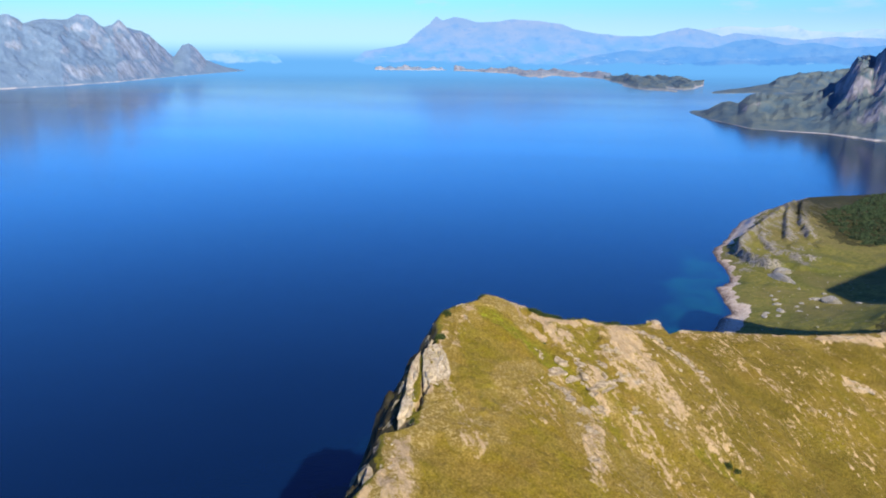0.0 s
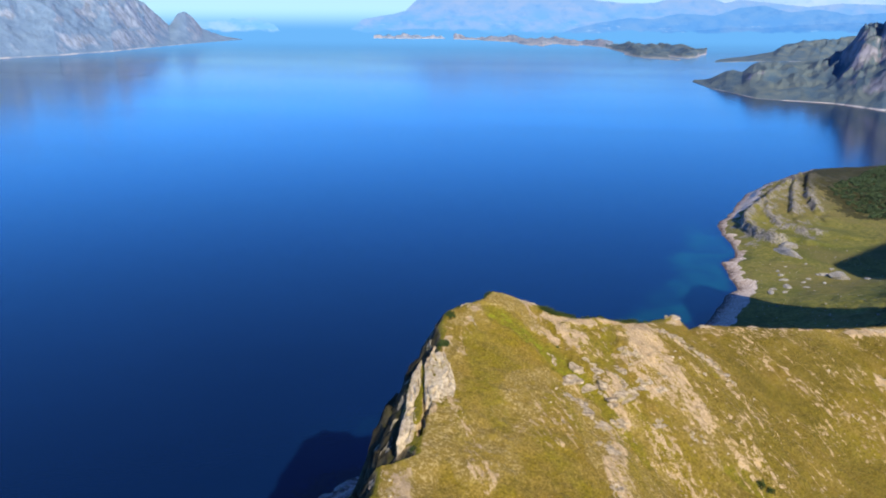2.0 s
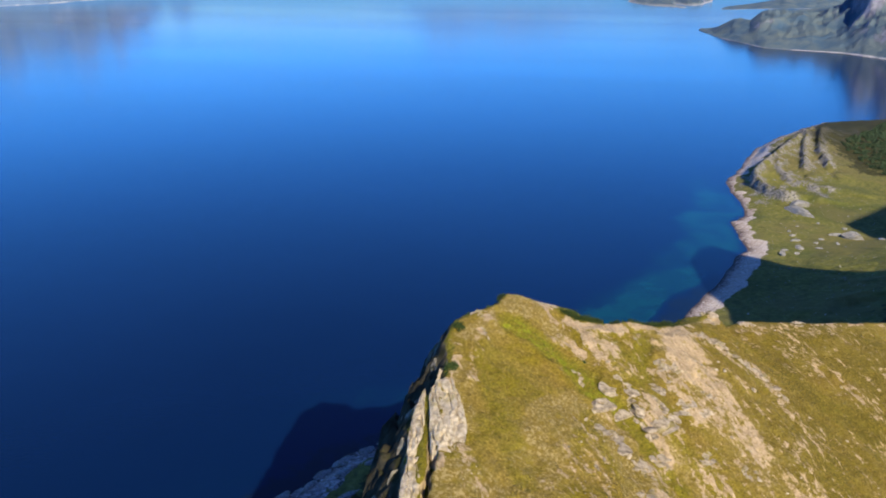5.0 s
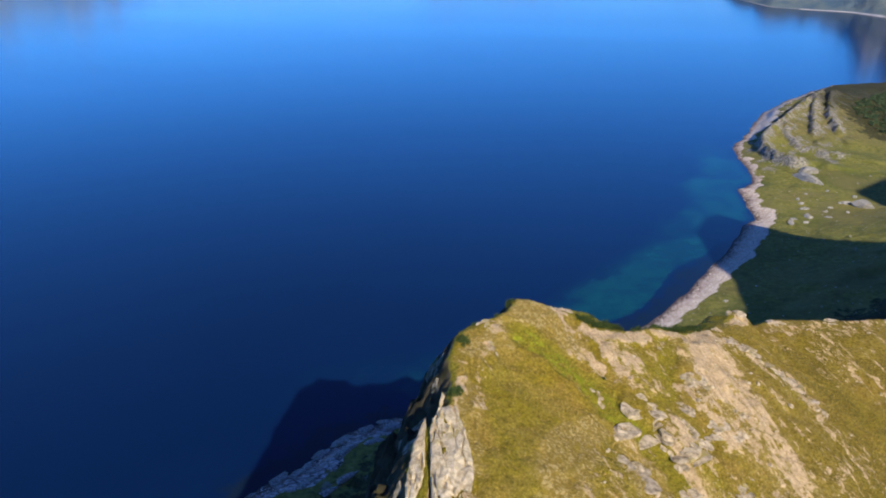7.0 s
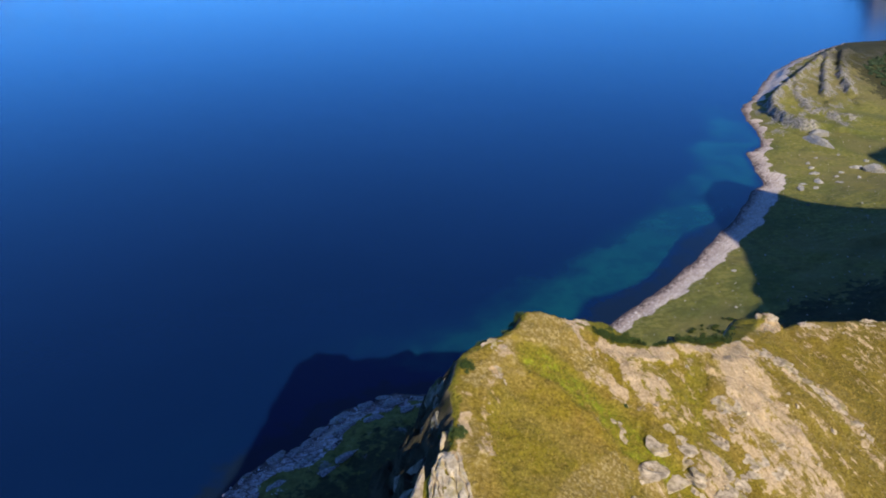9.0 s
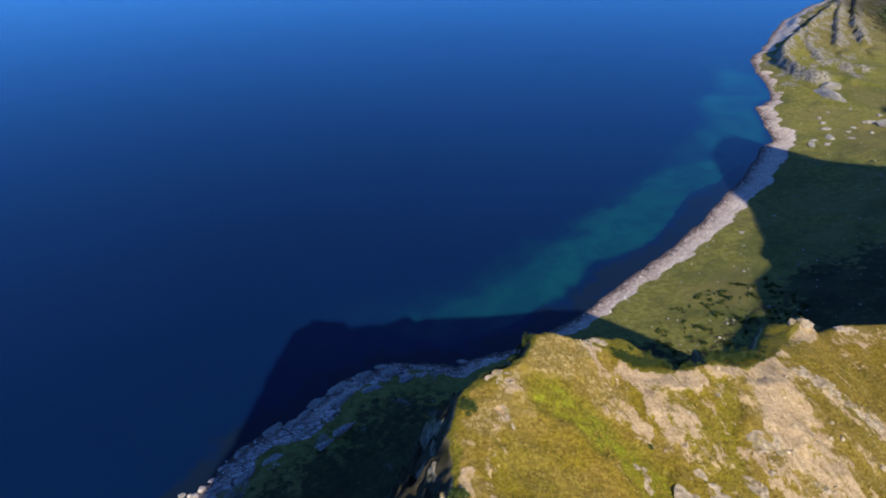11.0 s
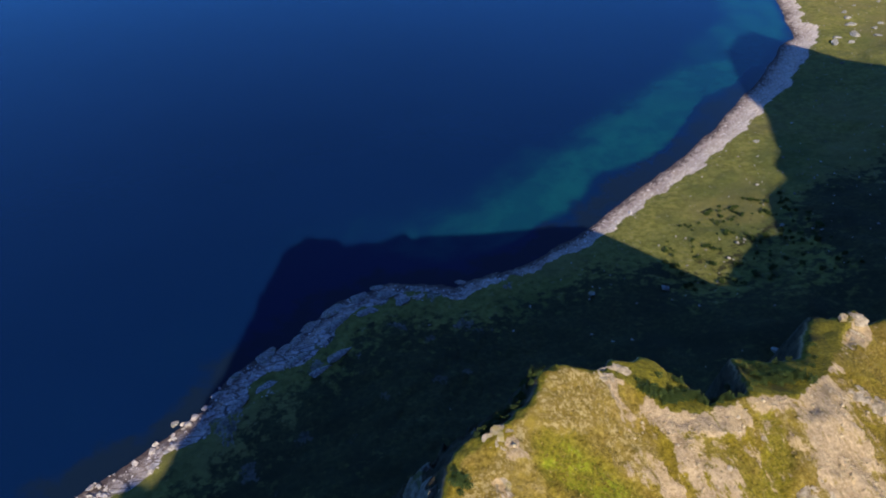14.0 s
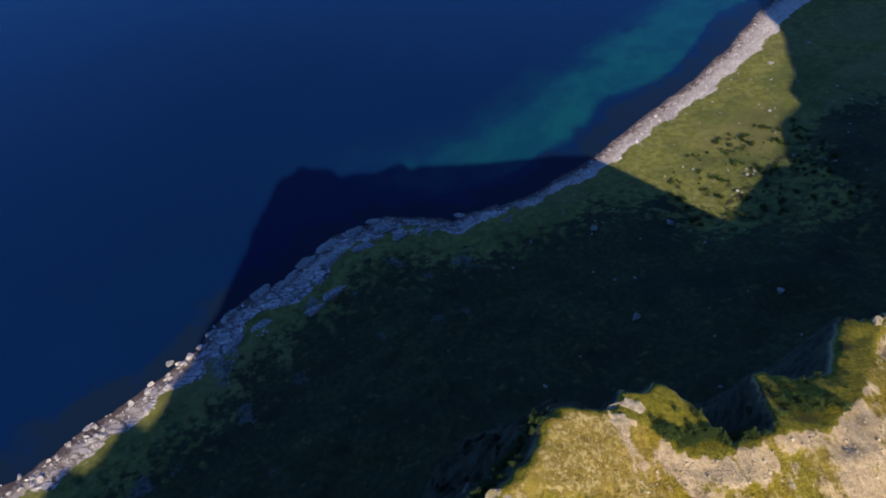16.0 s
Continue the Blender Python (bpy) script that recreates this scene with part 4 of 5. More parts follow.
# outcrops in the slope: x, y, length, breadth, height, turn
OUTCROPS = [(15.2, 77.0, 1.5, 1.2, 0.7, 20), (11.8, 77.3, 1.4, 0.45, 0.6, -62), (14.2, 74.2, 1.6, 1.1, 0.6, 20), (13.3, 70.0, 1.7, 1.0, 0.5, -60), (16.4, 73.6, 1.7, 0.5, 0.6, -64), (15.0, 67.6, 1.0, 0.8, 0.45, 40), (14.6, 63.8, 1.1, 0.7, 0.45, 20), (19.8, 74.7, 1.1, 0.7, 0.5, 10), (25.5, 71.2, 0.8, 0.6, 0.4, 0), (21.4, 70.8, 0.8, 0.6, 0.4, 30), (20.4, 81.3, 1.3, 0.9, 0.7, 10), (18.8, 78.9, 1.3, 0.6, 0.7, -50), (18.5, 76, 1.5, 0.6, 0.6, -60),
            (22.1, 76.7, 1.4, 0.9, 0.6, 15), (16.2, 75, 1.1, 0.8, 0.6, 70), (17.6, 72.6, 1.2, 0.9, 0.6, 30), (17.4, 70.2, 0.9, 0.7, 0.5, 10), (15.1, 64.2, 0.8, 0.6, 0.5, 50),
            (14.3, 58, 0.8, 0.6, 0.5, 80), (26.9, 89.4, 1.2, 0.7, 0.7, -30), (28.6, 88.6, 1.3, 0.7, 0.7, -45), (29.8, 87.2, 1.1, 0.7, 0.6, -40), (31.5, 86, 1.3, 0.8, 0.7, -30),
            (33.2, 83.4, 1.0, 0.6, 0.5, -50), (24.2, 79, 0.8, 0.5, 0.4, -30), (10.4, 88.2, 0.8, 0.4, 0.3, 20), (31.2, 98.2, 0.9, 0.7, 0.6, 0), (10.6, 88.3, 0.6, 0.5, 0.7, 25), (9.2, 87.1, 0.7, 0.4, 0.5, 10), (30.2, 96.4, 0.7, 0.5, 0.5, 40),
            (2.9, 81.8, 0.8, 0.6, 0.35, 20), (3.2, 79, 0.9, 0.5, 0.3, -70), (60.4, 94.4, 1.4, 0.6, 0.5, -35), (36.5, 99.8, 1.0, 0.6, 0.6, -20), (44, 101.6, 1.0, 0.5, 0.5, 10), (65, 106.6, 1.7, 0.6, 0.5, 15), (72, 108, 1.5, 0.6, 0.5, 5)]
for k, (x, y, a, b, c, turn) in enumerate(OUTCROPS):
    outcrop(100 + k, x, y, (a * 1.1, b * 1.3, c * 0.52), turn, "weathered pale grey rock outcrop set in dry grass")

# the split slab and pillars at the cliff's edge: x, y, z, sizes, tilt, turn
def slab(name, outline, plane, thick, material, label, seed):
    """A flat-topped block of bedrock with a worn rim; plane is the top's height and its rise along x and y."""
    cx, cy = sum(p[0] for p in outline) / len(outline), sum(p[1] for p in outline) / len(outline)
    n, rings = 128, 28
    corners = [((x - cx), (y - cy)) for x, y in outline]
    ang = np.linspace(-math.pi, math.pi, n, endpoint=False)
    reach = []
    for a in ang:
        far = 0.0
        for (p1, q1), (p2, q2) in zip(corners, corners[1:] + corners[:1]):
            dx, dy = p2 - p1, q2 - q1
            det = math.cos(a) * -dy + math.sin(a) * dx
            if abs(det) > 1e-9:
                r = (p1 * -dy + q1 * dx) / det
                s = (math.cos(a) * q1 - math.sin(a) * p1) / det
                if r > 0 and -1e-6 <= s <= 1 + 1e-6:
                    far = max(far, r)
        reach.append(far)
    reach = np.array(reach)
    levels = np.array([(k / rings) ** 0.7 for k in range(1, rings + 1)])[:, None]
    ca, sa = np.cos(ang)[None, :], np.sin(ang)[None, :]
    w = 1 + (0.10 * fbm(ca * 2 + seed, sa * 2, 3, seed) + 0.10 * np.round(3 * fbm(ca * 5 + seed, sa * 5, 2, seed + 1)) / 3) * levels
    x, y = ca * reach * levels * w, sa * reach * levels * w
    z = 0.22 * fbm(x / 1.4, y / 3.4, 4, seed + 3) + 0.05 * fbm(x / 0.3, y / 0.5, 3, seed + 4)
    # ledges, and clefts along the strike
    z = z + 0.22 * np.round(2.4 * fbm(x / 1.1, y / 2.6, 3, seed + 5)) / 2.4
    z = z - 0.28 * np.exp(-(grain(x / 0.7 + 0.25 * fbm(x, y, 2, seed), y / 4.2, seed + 6) / 0.05) ** 2) * ease(levels, 0.15, 0.5)
    z = z - 0.16 * np.maximum(levels - 0.8, 0) / 0.2
    verts = [(0.0, 0.0, float(z[0].mean()))] + [tuple(p) for p in np.stack([x, y, z], -1).reshape(-1, 3)]
    for drop, grow in ((0.5, 1.03), (thick, 1.10)):
        w = grow * (1 + 0.06 * fbm(ca * 5, sa * 5 + drop, 3, seed + 7))
        verts += [tuple(p) for p in np.stack([ca * reach * w, sa * reach * w, np.full_like(w, -drop)], -1).reshape(-1, 3)]
    faces = [(0, 1 + k, 1 + (k + 1) % n) for k in range(n)]
    for ring in range(rings + 1):
        p, q = 1 + ring * n, 1 + (ring + 1) * n
        faces += [(p + k, q + k, q + (k + 1) % n, p + (k + 1) % n) for k in range(n)]
    verts = [(x, y, z + plane[1] * x + plane[2] * y) for x, y, z in verts]
    me = bpy.data.meshes.new(name)
    me.from_pydata(verts, [], faces)
    me.materials.append(material)
    ob = new(name, me)
    ob.matrix_world = pose(cx, cy, plane[0])
    return tagged(ob, label, "rock", "rocks along the cliff edge")


slab("rock_slab", [(-0.4, 71.6), (0.25, 71.4), (1.0, 68), (1.3, 65.6), (1.0, 63.2), (0.2, 62.4), (-1.3, 62.8), (-1.5, 69.2), (-1.0, 71.4)], (106.22, 0.03, 0.03), 3.0, SLAB,
     "large smooth pale slab tilted on the cliff edge", 5)
slab("rock_strip", [(-3.0, 63.2), (-2.95, 65.5), (-2.65, 68.7), (-1.75, 71.3), (-1.85, 69.4), (-1.8, 65.2), (-2.2, 63.1)], (105.45, 0.12, 0.03), 4.5, SLAB,
     "long pale rock strip split from the cliff edge", 9)
slab("rock_strip", [(-3.4, 57.4), (-3.2, 60.5), (-2.9, 62.8), (-2.1, 62.6), (-1.9, 59.5), (-2.2, 57.2)], (105.35, 0.12, 0.02), 4.5, SLAB,
     "tan rock strip split from the cliff edge", 13)

# pillars and rocks at the cliff's edge: x, y, z, sizes, tilt, turn
EDGE = [(-0.5, 73.4, 105.3, 0.5, 1.3, 0.8, 10, -10), (-0.2, 76.6, 105.2, 0.5, 1.5, 1.0, 8, 0), (0.1, 79.4, 105.5, 0.5, 1.0, 1.0, 6, -20), (1.5, 81.2, 105.7, 0.6, 0.9, 0.9, 4, -40),
        (-4.4, 52.4, 104.6, 0.7, 1.4, 1.2, 6, 6), (-5.0, 47.4, 104.6, 0.9, 2.0, 1.3, 8, 10), (-3.6, 49.0, 105.3, 1.2, 1.9, 0.6, 10, 20), (-1.6, 56.6, 104.9, 0.7, 0.9, 1.0, 5, 30),
        (6.9, 86.9, 105.6, 0.6, 0.35, 0.5, 0, 20), (8.3, 86.9, 105.2, 0.9, 0.3, 0.5, 0, 0), (7.6, 87.0, 105.5, 0.5, 0.3, 0.4, 0, 50), (2.2, 81.6, 106.0, 0.5, 0.5, 0.6, 5, 0), (0.6, 80.2, 105.7, 0.5, 0.6, 0.9, 5, 10)]
for k, (x, y, z, a, b, c, tip, turn) in enumerate(EDGE):
    ob = new("rock_pillar", SLABS[k % 3])
    ob.matrix_world = pose(x, y, z, 0, -tip, turn) @ Matrix.Diagonal((a, b, c, 1))
    tagged(ob, "pale rock pillar split off along the cliff edge", "rock", "rocks along the cliff edge")

CLIFF_ROCK = rock_material("mossy_cliff_rock", (0.08, 0.075, 0.055), (0.27, 0.24, 0.18), (0.09, 0.095, 0.03))
CRAGS = [rock_mesh("cliff_rock", 600 + k, 9, 1.1, 10) for k in range(5)]
for me in CRAGS:
    me.materials.append(CLIFF_ROCK)
crags = random.Random(21)
for k in range(34):
    y = 46 + k * 1.12 + crags.uniform(-0.5, 0.5)
    brink = float(np.interp(y, [44.6, 48, 53, 58, 70.5, 75, 78.2, 82, 86], [-5.4, -4.2, -3.8, -1.6, -0.7, 0.2, 0.3, 3.0, 5.8]))
    x = brink - crags.choice((0.5, 1.0, 1.7, 2.6, 3.6)) - (1.4 if 57 < y < 70 else 0)
    size = crags.uniform(0.9, 1.7)
    ob = new("cliff_rock", CRAGS[k % 5])
    ob.matrix_world = pose(x, y, spot(x, y) - 1.5 * size, crags.uniform(-12, 12), crags.uniform(-5, 22), crags.uniform(-15, 15)) @ Matrix.Diagonal((size * 1.0, size * crags.uniform(1.0, 1.7), size * crags.uniform(1.0, 1.6), 1))
    tagged(ob, "grey moss-grown rock standing out of the cliff face", "rock", "rocks of the cliff face")

rnd = random.Random(7)


def scatter(count, box, test, rng, tries=12):
    """Seeded places in a box where the test of cover holds."""
    x = rng.uniform(box[0], box[1], int(count * tries))
    y = rng.uniform(box[2], box[3], int(count * tries))
    out = lie(x, y)
    ok = test(x, y, *out[:6])
    return x[ok][:count], y[ok][:count], out[0][ok][:count]


rng = np.random.default_rng(11)
bx1, by1, bz1 = scatter(60, (8, 62, 50, 104), lambda x, y, z, bare, beach, green, heath_shade, s: (z > 70) & (bare > 0.3) & (heath_shade < 0.3), rng)
for k in range(len(bx1)):
    size = float(np.exp(rng.normal(-1.65, 0.35)))
    ob = new("boulder", SMALL[k % 7])
    ob.matrix_world = pose(bx1[k], by1[k], bz1[k] + 0.12 * size, rng.uniform(-20, 20), rng.uniform(-20, 20), rng.uniform(0, 360)) @ Matrix.Diagonal((size, size * rng.uniform(0.6, 1), size * 0.8, 1))
    tagged(ob, "small pale boulder lying in dry ridge grass", "rock", "boulders on the ridge")

bx2, by2, bz2 = scatter(230, (-85, 190, 130, 440), lambda x, y, z, bare, beach, green, heath_shade, s: (beach > 0.45) & (s > -0.5), rng)
bx4, by4, bz4 = scatter(90, (-90, -44, 122, 180), lambda x, y, z, bare, beach, green, heath_shade, s: (beach > 0.4) & (s > -0.5), rng)
bx2, by2, bz2 = np.concatenate([bx2, bx4]), np.concatenate([by2, by4]), np.concatenate([bz2, bz4])
for k in range(len(bx2)):
    size = float(np.exp(rng.normal(-0.55 if bx2[k] < 0 else -1.35, 0.4)))
    ob = new("shore_boulder", STRAND[k % 7])
    ob.matrix_world = pose(bx2[k], by2[k], max(bz2[k], -0.1) + 0.15 * size, rng.uniform(-25, 25), rng.uniform(-25, 25), rng.uniform(0, 360)) @ Matrix.Diagonal((size, size * rng.uniform(0.6, 1), size * 0.8, 1))
    tagged(ob, "rounded pale grey boulder on the pebble shore", "rock", "boulders on the shore")

MEADOW_ROCK = rock_material("lichened_grey_rock", (0.09, 0.085, 0.07), (0.36, 0.335, 0.28), (0.20, 0.18, 0.08))
MEADOW = [rock_mesh("meadow_boulder", 300 + k, 4, 0.68, 10) for k in range(7)]
for me in MEADOW:
    me.materials.append(MEADOW_ROCK)
bx3, by3, bz3 = scatter(110, (-10, 235, 130, 440), lambda x, y, z, bare, beach, green, heath_shade, s: (z < 40) & (beach < 0.2) & (s > 12), rng)
for k in range(len(bx3)):
    size = float(np.exp(rng.normal(-0.95, 0.4)))
    ob = new("meadow_boulder", MEADOW[k % 7])
    ob.matrix_world = pose(bx3[k], by3[k], bz3[k] + 0.2 * size, rng.uniform(-20, 20), rng.uniform(-20, 20), rng.uniform(0, 360)) @ Matrix.Diagonal((size, size * rng.uniform(0.6, 1), size * 0.8, 1))
    tagged(ob, "pale boulder fallen onto the green shore meadow", "rock", "boulders on the meadow")

# bedrock along the water's edge below the cliff, and blocks by the bay: x, y, length, breadth, height, turn
BEDROCK = [(-30, 195, 4.5, 2.2, 1.4, 50), (-35, 189, 4.0, 2.0, 1.3, 55), (-24, 198.5, 3.8, 2.0, 1.2, 30), (-16, 200, 4.0, 1.8, 1.1, 10), (-28, 189, 4.2, 1.8, 1.5, 48), (-21, 193, 3.6, 1.8, 1.3, 35),
           (-40, 181, 3.6, 1.8, 1.2, 55), (-45, 178, 4.4, 2.2, 1.0, 50), (-51.3, 172.3, 2.6, 1.3, 1.2, 55), (-36, 177, 4.2, 1.6, 1.2, 50), (-43, 168, 3.8, 1.5, 1.0, 50), (-54, 167, 2.2, 1.2, 0.8, 50),
           (-62.6, 158.6, 1.4, 1.0, 0.9, 20), (-26.5, 176.5, 4.5, 1.5, 1.4, 40), (-30, 172, 3.6, 1.4, 1.2, 40), (-8, 203, 2.6, 1.4, 0.8, 0), (4, 206, 2.2, 1.2, 0.7, 20), (-12, 196, 3.0, 1.4, 1.0, 20),
           (-48, 163, 3.2, 1.4, 0.9, 50), (-38, 185, 3.0, 1.6, 1.3, 70), (-19, 204, 2.8, 1.4, 0.8, 15), (203, 416, 15.0, 4.6, 5.2, -68), (208, 428, 7.0, 4.0, 4.4, -40), (211, 372, 6.4, 4.4, 5.0, -50), (206, 377, 3.5, 2.4, 3.2, 10), (181, 371, 3.0, 2.0, 2.0, 20), (178, 359, 3.0, 2.2, 2.0, -30), (167, 352, 2.6, 2.0, 1.4, 50), (183, 378, 2.2, 1.6, 1.4, 10),
           (190, 366, 2.0, 1.5, 1.4, 40), (187, 357, 2.2, 1.3, 1.3, -20), (195, 371, 1.7, 1.3, 1.2, 15), (199, 362, 1.6, 1.1, 1.1, 60), (214, 385, 1.8, 1.4, 1.2, 5), (192, 392, 1.4, 1.0, 1.0, 35), (205, 396, 1.6, 1.1, 1.0, 70), (222, 364, 2.2, 1.5, 1.4, -15), (178, 360, 2.4, 1.6, 1.5, 30), (184, 384, 1.8, 1.2, 1.2, 70), (203, 377, 1.8, 1.4, 1.4, 0), (170, 358, 2.2, 1.4, 1.3, 0), (174, 352, 2.0, 1.4, 1.3, 50), (166, 350, 2.0, 1.5, 1.2, 20), (107.5, 273.5, 1.6, 1.1, 0.5, 30)]
BED = [rock_mesh("bedrock", 400 + k, 12, 0.75) for k in range(5)]
GREY_ROCK = rock_material("grey_bedrock", (0.09, 0.086, 0.08), (0.41, 0.385, 0.35), (0.19, 0.175, 0.09))
for me in BED:
    me.materials.append(GREY_ROCK)
for k, (x, y, a, b, c, turn) in enumerate(BEDROCK):
    lay("bedrock", BED[k % 5], x, y, (a, b, c), turn, 6, 0.4, "broad cleft grey bedrock beside the shore", "rock", "bedrock along the shore")


def joined(name, verts, faces, material, label, category, smooth=False):
    """Many small pieces in one object."""
    me = bpy.data.meshes.new(name)
    n = faces.shape[1]
    me.vertices.add(len(verts))
    me.vertices.foreach_set("co", np.ascontiguousarray(verts, dtype=np.float32).ravel())
    me.loops.add(faces.size)
    me.loops.foreach_set("vertex_index", np.ascontiguousarray(faces, dtype=np.int32).ravel())
    me.polygons.add(len(faces))
    me.polygons.foreach_set("loop_start", np.arange(0, faces.size, n))
    me.update(calc_edges=True)
    me.validate()
    me.materials.append(material)
    return tagged(new(name, me), label, category, kind="stuff")


def island_material(name, colours, rough=0.9):
    m = Net(name)
    r = m.geo.outputs["Random Per Island"]
    colour = m.mix(m.ramp(r, 0.0, 0.55), colours[0], colours[1])
    colour = m.mix(m.ramp(r, 0.55, 1.0), colour, colours[2])
    return m.done(colour, rough, 0.15)


def stones(name, x, y, z, size, material, label, rng):
    """Small angular stones, eight faces each."""
    base = np.array([(1, 0, 0), (0, 1, 0), (-1, 0, 0), (0, -1, 0), (0, 0, 0.7), (0, 0, -0.6)], float)
    tri = np.array([(0, 1, 4), (1, 2, 4), (2, 3, 4), (3, 0, 4), (1, 0, 5), (2, 1, 5), (3, 2, 5), (0, 3, 5)])
    n = len(x)
    v = base[None] * size[:, None, None] * rng.uniform(0.55, 1.25, (n, 6, 3)) + rng.normal(0, 0.12, (n, 6, 3)) * size[:, None, None]
    a = rng.uniform(0, 2 * np.pi, n)
    ca, sa = np.cos(a)[:, None], np.sin(a)[:, None]
    v = np.stack([v[:, :, 0] * ca - v[:, :, 1] * sa, v[:, :, 0] * sa + v[:, :, 1] * ca, v[:, :, 2]], -1)
    v = v + np.stack([x, y, z + 0.15 * size], -1)[:, None, :]
    f = (tri[None] + 6 * np.arange(n)[:, None, None]).reshape(-1, 3)
    return joined(name, v.reshape(-1, 3), f, material, label, "stones")


PALE_STONE = island_material("loose_stone", ((0.31, 0.23, 0.12), (0.43, 0.335, 0.19), (0.53, 0.42, 0.26)))
BEACH_STONE = island_material("beach_stone", ((0.26, 0.21, 0.19), (0.50, 0.44, 0.40), (0.68, 0.62, 0.57)))
x, y, z = scatter(9000, (-6, 66, 44, 108), lambda x, y, z, bare, beach, green, heath_shade, s: (z > 70) & (heath_shade < 0.3) & (bare * 0.9 > rng.uniform(0.3, 1, len(x))), rng, 7)
stones("scree_stones", x, y, z, np.exp(rng.normal(-2.8, 0.45, len(x))), PALE_STONE, "loose pale stones strewn over the slope", rng)
x, y, z = scatter(9000, (-85, 200, 130, 440), lambda x, y, z, bare, beach, green, heath_shade, s: (beach > 0.3) & (s > 1.0), rng)
stones("beach_stones", x, y, np.maximum(z, -0.15), np.exp(rng.normal(-1.65, 0.4, len(x))), BEACH_STONE, "pale pebbles and stones along the water line", rng)
MEADOW_STONE = island_material("meadow_stone", ((0.16, 0.14, 0.12), (0.27, 0.25, 0.21), (0.44, 0.40, 0.34)))
x, y, z = scatter(900, (30, 250, 190, 450), lambda x, y, z, bare, beach, green, heath_shade, s: (z < 60) & (beach < 0.2) & (s > 8), rng)
stones("meadow_stones", x, y, z, np.exp(rng.normal(-1.3, 0.4, len(x))), MEADOW_STONE, "scattered pale stones in the shore meadow", rng)

# grass
GRASS = island_material("grass_blades", ((0.15, 0.105, 0.011), (0.26, 0.18, 0.028), (0.38, 0.275, 0.075)))
x, y, z = scatter(52000, (-5, 66, 44, 107), lambda x, y, z, bare, beach, green, heath_shade, s: (z > 70) & (bare < 0.5) & (heath_shade < 0.3) & (along(CREST, x, y)[0] > 0.7), rng, 2.4)
n = len(x)
a = rng.uniform(0, 2 * np.pi, (n, 4))
tall = rng.uniform(0.05, 0.17, (n, 4))
lean = rng.uniform(0.05, 0.22, (n, 4))
root = np.stack([x, y, z - 0.03], -1)[:, None, :] + np.stack([0.10 * np.cos(a), 0.10 * np.sin(a), 0 * a], -1)
across = np.stack([-np.sin(a), np.cos(a), 0 * a], -1) * 0.03
tip = root + np.stack([lean * np.cos(a), lean * np.sin(a), tall], -1)
v = np.stack([root - across, root + across, tip], 2).reshape(-1, 3)
joined("grass", v, np.arange(len(v)).reshape(-1, 3), GRASS, "dry ochre and olive grass tufts on the ridge", "grass")

# shrubs
LEAF = island_material("shrub_leaf", ((0.022, 0.040, 0.010), (0.045, 0.068, 0.016), (0.085, 0.112, 0.024)), 0.7)
STEM = Net("shrub_stem").done((0.09, 0.065, 0.04), 0.9)


def leaves(count, radius, tall, rng, size):
    """Leaf clumps on an uneven dome."""
    th, ph = rng.uniform(0, 2 * np.pi, count), np.arccos(rng.uniform(0.0, 1, count))
    lump = 1 + 0.35 * np.sin(3 * th + 1.3) * np.sin(2 * ph) + 0.2 * np.sin(7 * th)
    r = radius * lump * rng.uniform(0.55, 1.0, count) ** 0.5
    p = np.stack([r * np.sin(ph) * np.cos(th), r * np.sin(ph) * np.sin(th), 0.12 * tall + tall * r / radius * np.cos(ph)], -1)
    q = rng.normal(0, size, (count, 4, 3))
    q = q - q.mean(1, keepdims=True)
    return (p[:, None, :] + q).reshape(-1, 3), np.arange(count * 4).reshape(-1, 4)


def plain_mesh(name, verts, faces, material):
    me = bpy.data.meshes.new(name)
    me.from_pydata([tuple(p) for p in verts], [], [tuple(int(i) for i in f) for f in faces])
    me.materials.append(material)
    return me


def shrub_kind(seed):
    rg = np.random.default_rng(seed)
    lv, lf = leaves(900, 0.62, 0.75, rg, 0.04)
    foliage = plain_mesh("foliage", lv, lf, LEAF)
    bm = bmesh.new()
    for k in range(4):
        m = pose(0, 0, 0, 18 + 8 * k, 0, 90 * k + 20 * seed) @ pose(0, 0, 0.26)
        bmesh.ops.create_cone(bm, cap_ends=True, segments=6, radius1=0.035, radius2=0.014, depth=0.55, matrix=m)
    stem = bpy.data.meshes.new("stem")
    bm.to_mesh(stem)
    bm.free()
    stem.materials.append(STEM)
    return foliage, stem


KINDS = [shrub_kind(500 + k) for k in range(3)]


def shrub(k, x, y, size, label, group, z=None):
    root = new("shrub")
    root.matrix_world = pose(x, y, (spot(x, y) if z is None else z) - 0.08 * size, 0, 0, 67 * k) @ Matrix.Diagonal((size, size * (0.8 + 0.1 * (k % 4)), size, 1))
    for name, me in zip(("foliage", "stem"), KINDS[k % 3]):
        new(name, me).parent = root
    return tagged(root, label, "shrub", group)


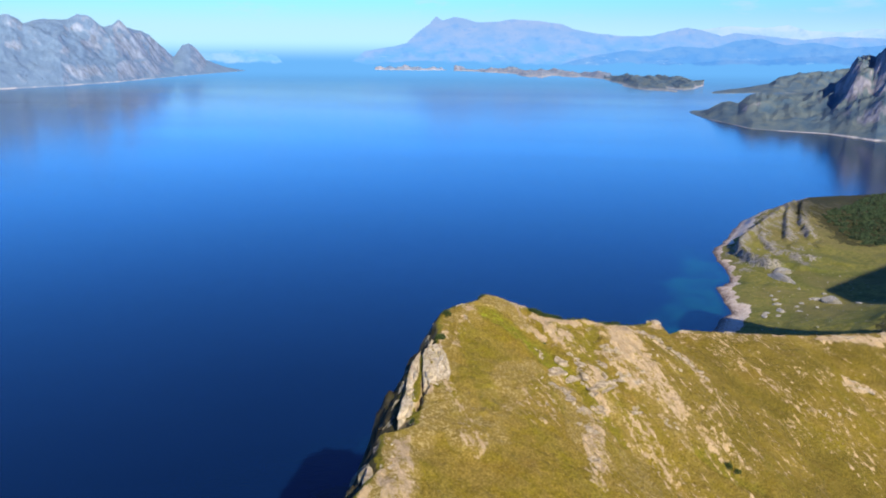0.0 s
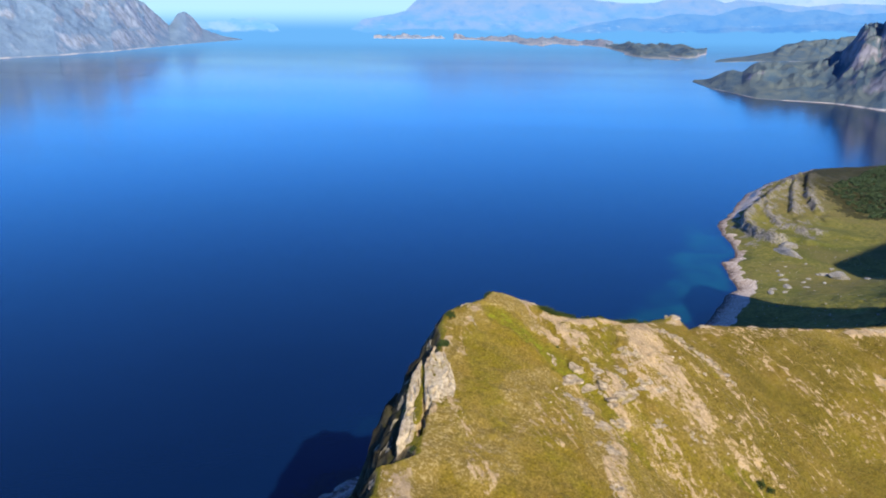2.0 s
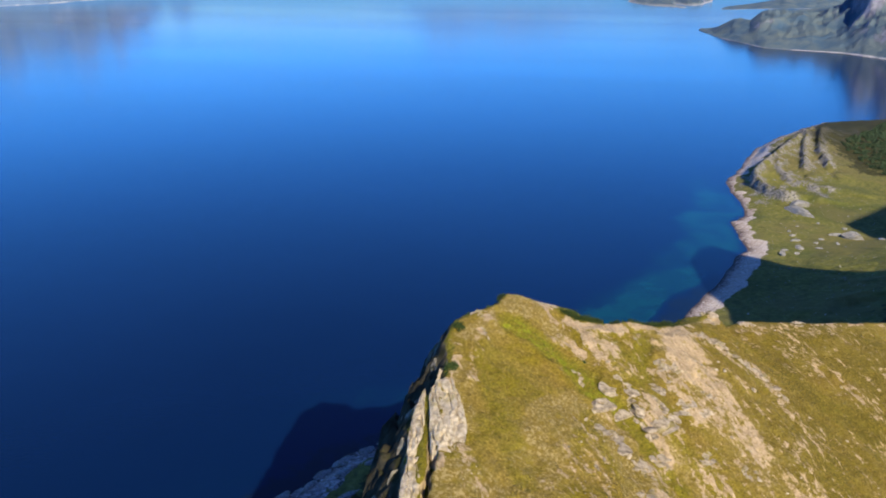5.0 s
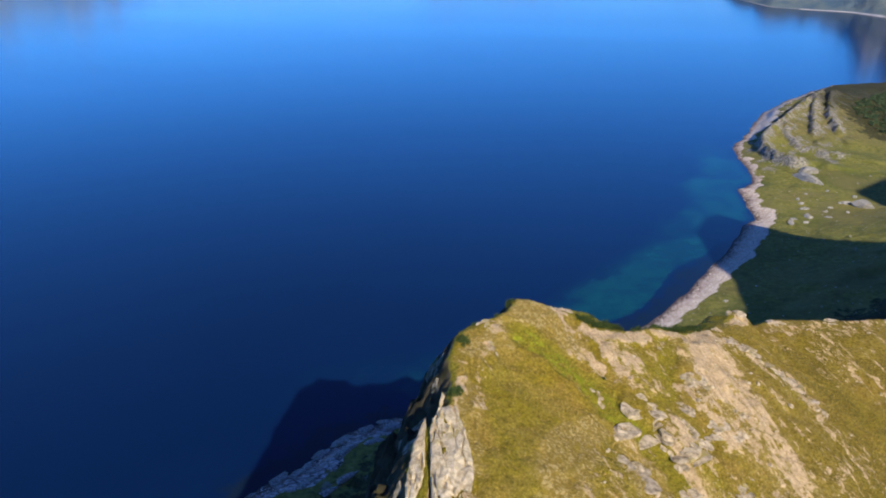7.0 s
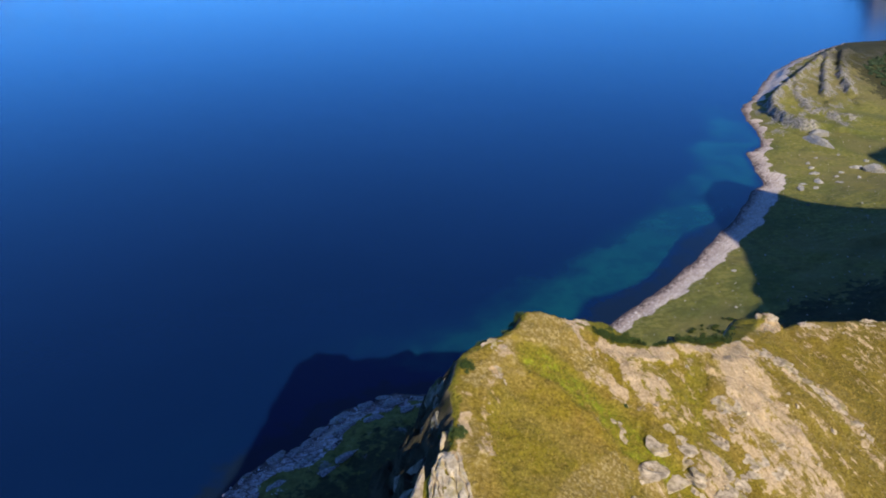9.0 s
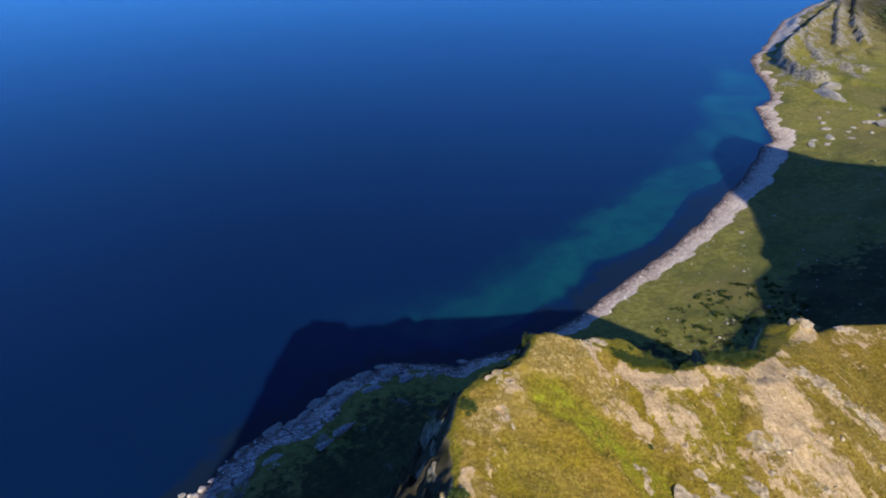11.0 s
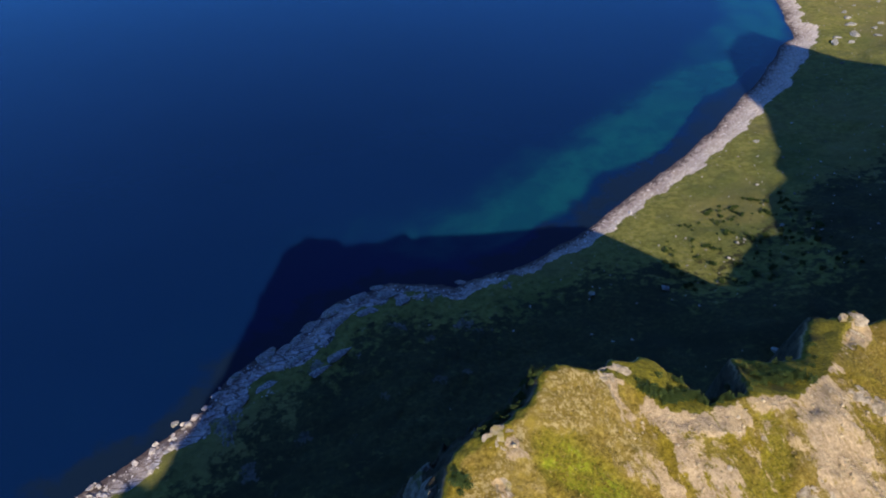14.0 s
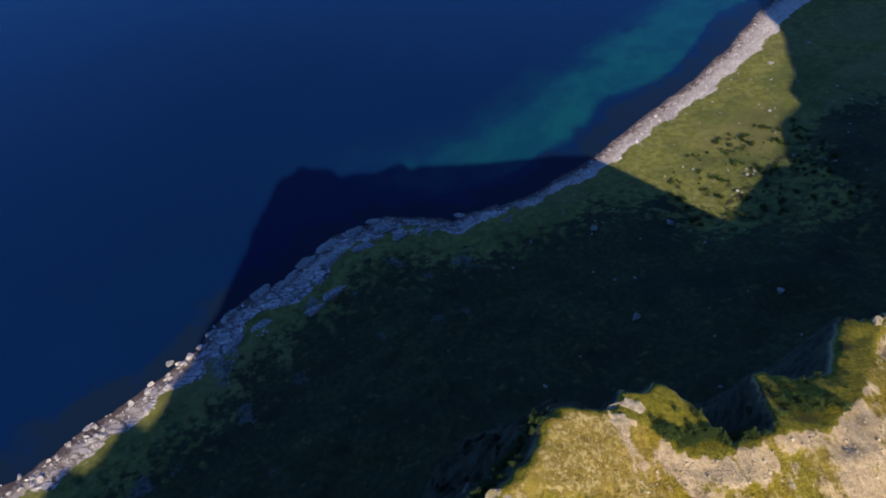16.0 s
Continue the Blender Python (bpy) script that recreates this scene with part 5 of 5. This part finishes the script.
RIM = [(13.2, 88.6, 0.7), (14.0, 87.2, 0.8), (15.0, 87.3, 0.9), (16.2, 87.6, 0.9), (17.2, 88.2, 0.9), (18.2, 88.8, 0.9), (14.6, 88.6, 0.8), (19.4, 89, 0.8), (20.4, 89.4, 0.8), (21.6, 89.6, 0.8), (16, 88.8, 0.9), (17.6, 89.4, 1.0),
       (23.4, 90.8, 0.7), (25, 92, 0.6), (4.2, 84.4, 0.7), (3.4, 83.4, 0.7), (5, 85.8, 0.6), (5.8, 87, 0.6), (2.4, 82.6, 0.6), (13, 87, 0.6), (-0.9, 74, 0.6), (-2.0, 56.2, 0.9), (31.3, 68.3, 1.3), (32.2, 67.9, 0.9), (12.6, 79.6, 0.5), (1.3, 79.2, 0.6), (0.9, 78.9, 0.5), (1.8, 82.2, 0.5), (2.9, 83.1, 0.6), (3.9, 84.0, 0.6), (4.6, 85.1, 0.6), (5.4, 86.2, 0.6),
       (11.6, 87.6, 0.5), (12.4, 86.6, 0.6), (12.9, 86.2, 0.6), (13.5, 86.4, 0.7), (15.6, 86.6, 0.6), (16.6, 86.9, 0.6), (17.4, 87.3, 0.6), (18.0, 87.4, 0.6), (18.8, 88.0, 0.6), (0.5, 72.7, 0.45), (-0.2, 72.2, 0.4), (25.8, 93.2, 0.5), (22.4, 90.2, 0.6), (18.4, 89.4, 0.9), (18.8, 90.2, 0.9), (19.3, 90.9, 0.8), (18.0, 90.0, 0.9), (18.6, 91.0, 0.9), (19.2, 91.6, 0.8), (20.2, 91.8, 0.7), (21.4, 92.2, 0.7), (22.8, 92.6, 0.7), (24.2, 93.4, 0.6), (26.4, 94.8, 0.6)]
# rows of scrub in the saddle, on the ledge and along the western brink: from, to, breadth, how many
hedge = random.Random(33)
for x1, y1, x2, y2, broad, many in ((11.6, 86.6, 17.4, 87.6, 0.8, 30), (17.2, 88.0, 19.2, 90.6, 0.7, 10), (20.4, 90.2, 24.0, 90.4, 0.9, 14), (2.2, 82.8, 5.4, 87.0, 0.5, 16), (0.6, 79.2, 1.3, 79.5, 0.3, 4), (-0.2, 72.6, 0.6, 73.2, 0.3, 3)):
    for k in range(many):
        u = (k + hedge.uniform(0, 1)) / many
        RIM.append((x1 + u * (x2 - x1) + hedge.uniform(-0.15, 0.15), y1 + u * (y2 - y1) + hedge.uniform(-0.5, 0.5) * broad, hedge.uniform(0.7, 1.15)))
for k, (x, y, size) in enumerate(RIM):
    shrub(k, x, y, size * 0.6, "low dark green shrub clinging below the ridge rim", "shrubs along the rim")
x, y, z = scatter(170, (60, 104, 194, 238), lambda x, y, z, bare, beach, green, heath_shade, s: (s > 24 + 5 * fbm(x / 6, y / 6, 3, 71)) & (z < 30) & (fbm(x / 9, y / 9, 3, 72) > -0.12), rng)
for k in range(len(x)):
    shrub(k, float(x[k]), float(y[k]), 0.6 + 0.3 * (k % 3), "low dark green shrub among boulders above the shore", "shrubs above the shore", float(z[k]))

x, y, z = scatter(1500, (262, 420, 470, 690), lambda x, y, z, bare, beach, green, heath_shade, s: (heath_shade > rng.uniform(0.2, 0.9, len(x))) & (x > 290 + 0.9 * np.maximum(y - 545, 0)), rng)
vs, fs, at = [], [], 0
for k in range(len(x)):
    lv, lf = leaves(44, rng.uniform(0.8, 1.7), rng.uniform(0.9, 1.9), rng, 0.36)
    vs.append(lv + np.array((x[k], y[k], z[k] - 0.2)))
    fs.append(lf + at)
    at += len(lv)
WOOD = island_material("birch_leaf", ((0.040, 0.070, 0.036), (0.060, 0.095, 0.046), (0.085, 0.125, 0.055)), 0.8)
joined("woodland", np.concatenate(vs), np.concatenate(fs), WOOD, "dark birch scrub on the hill behind the bay", "woodland")
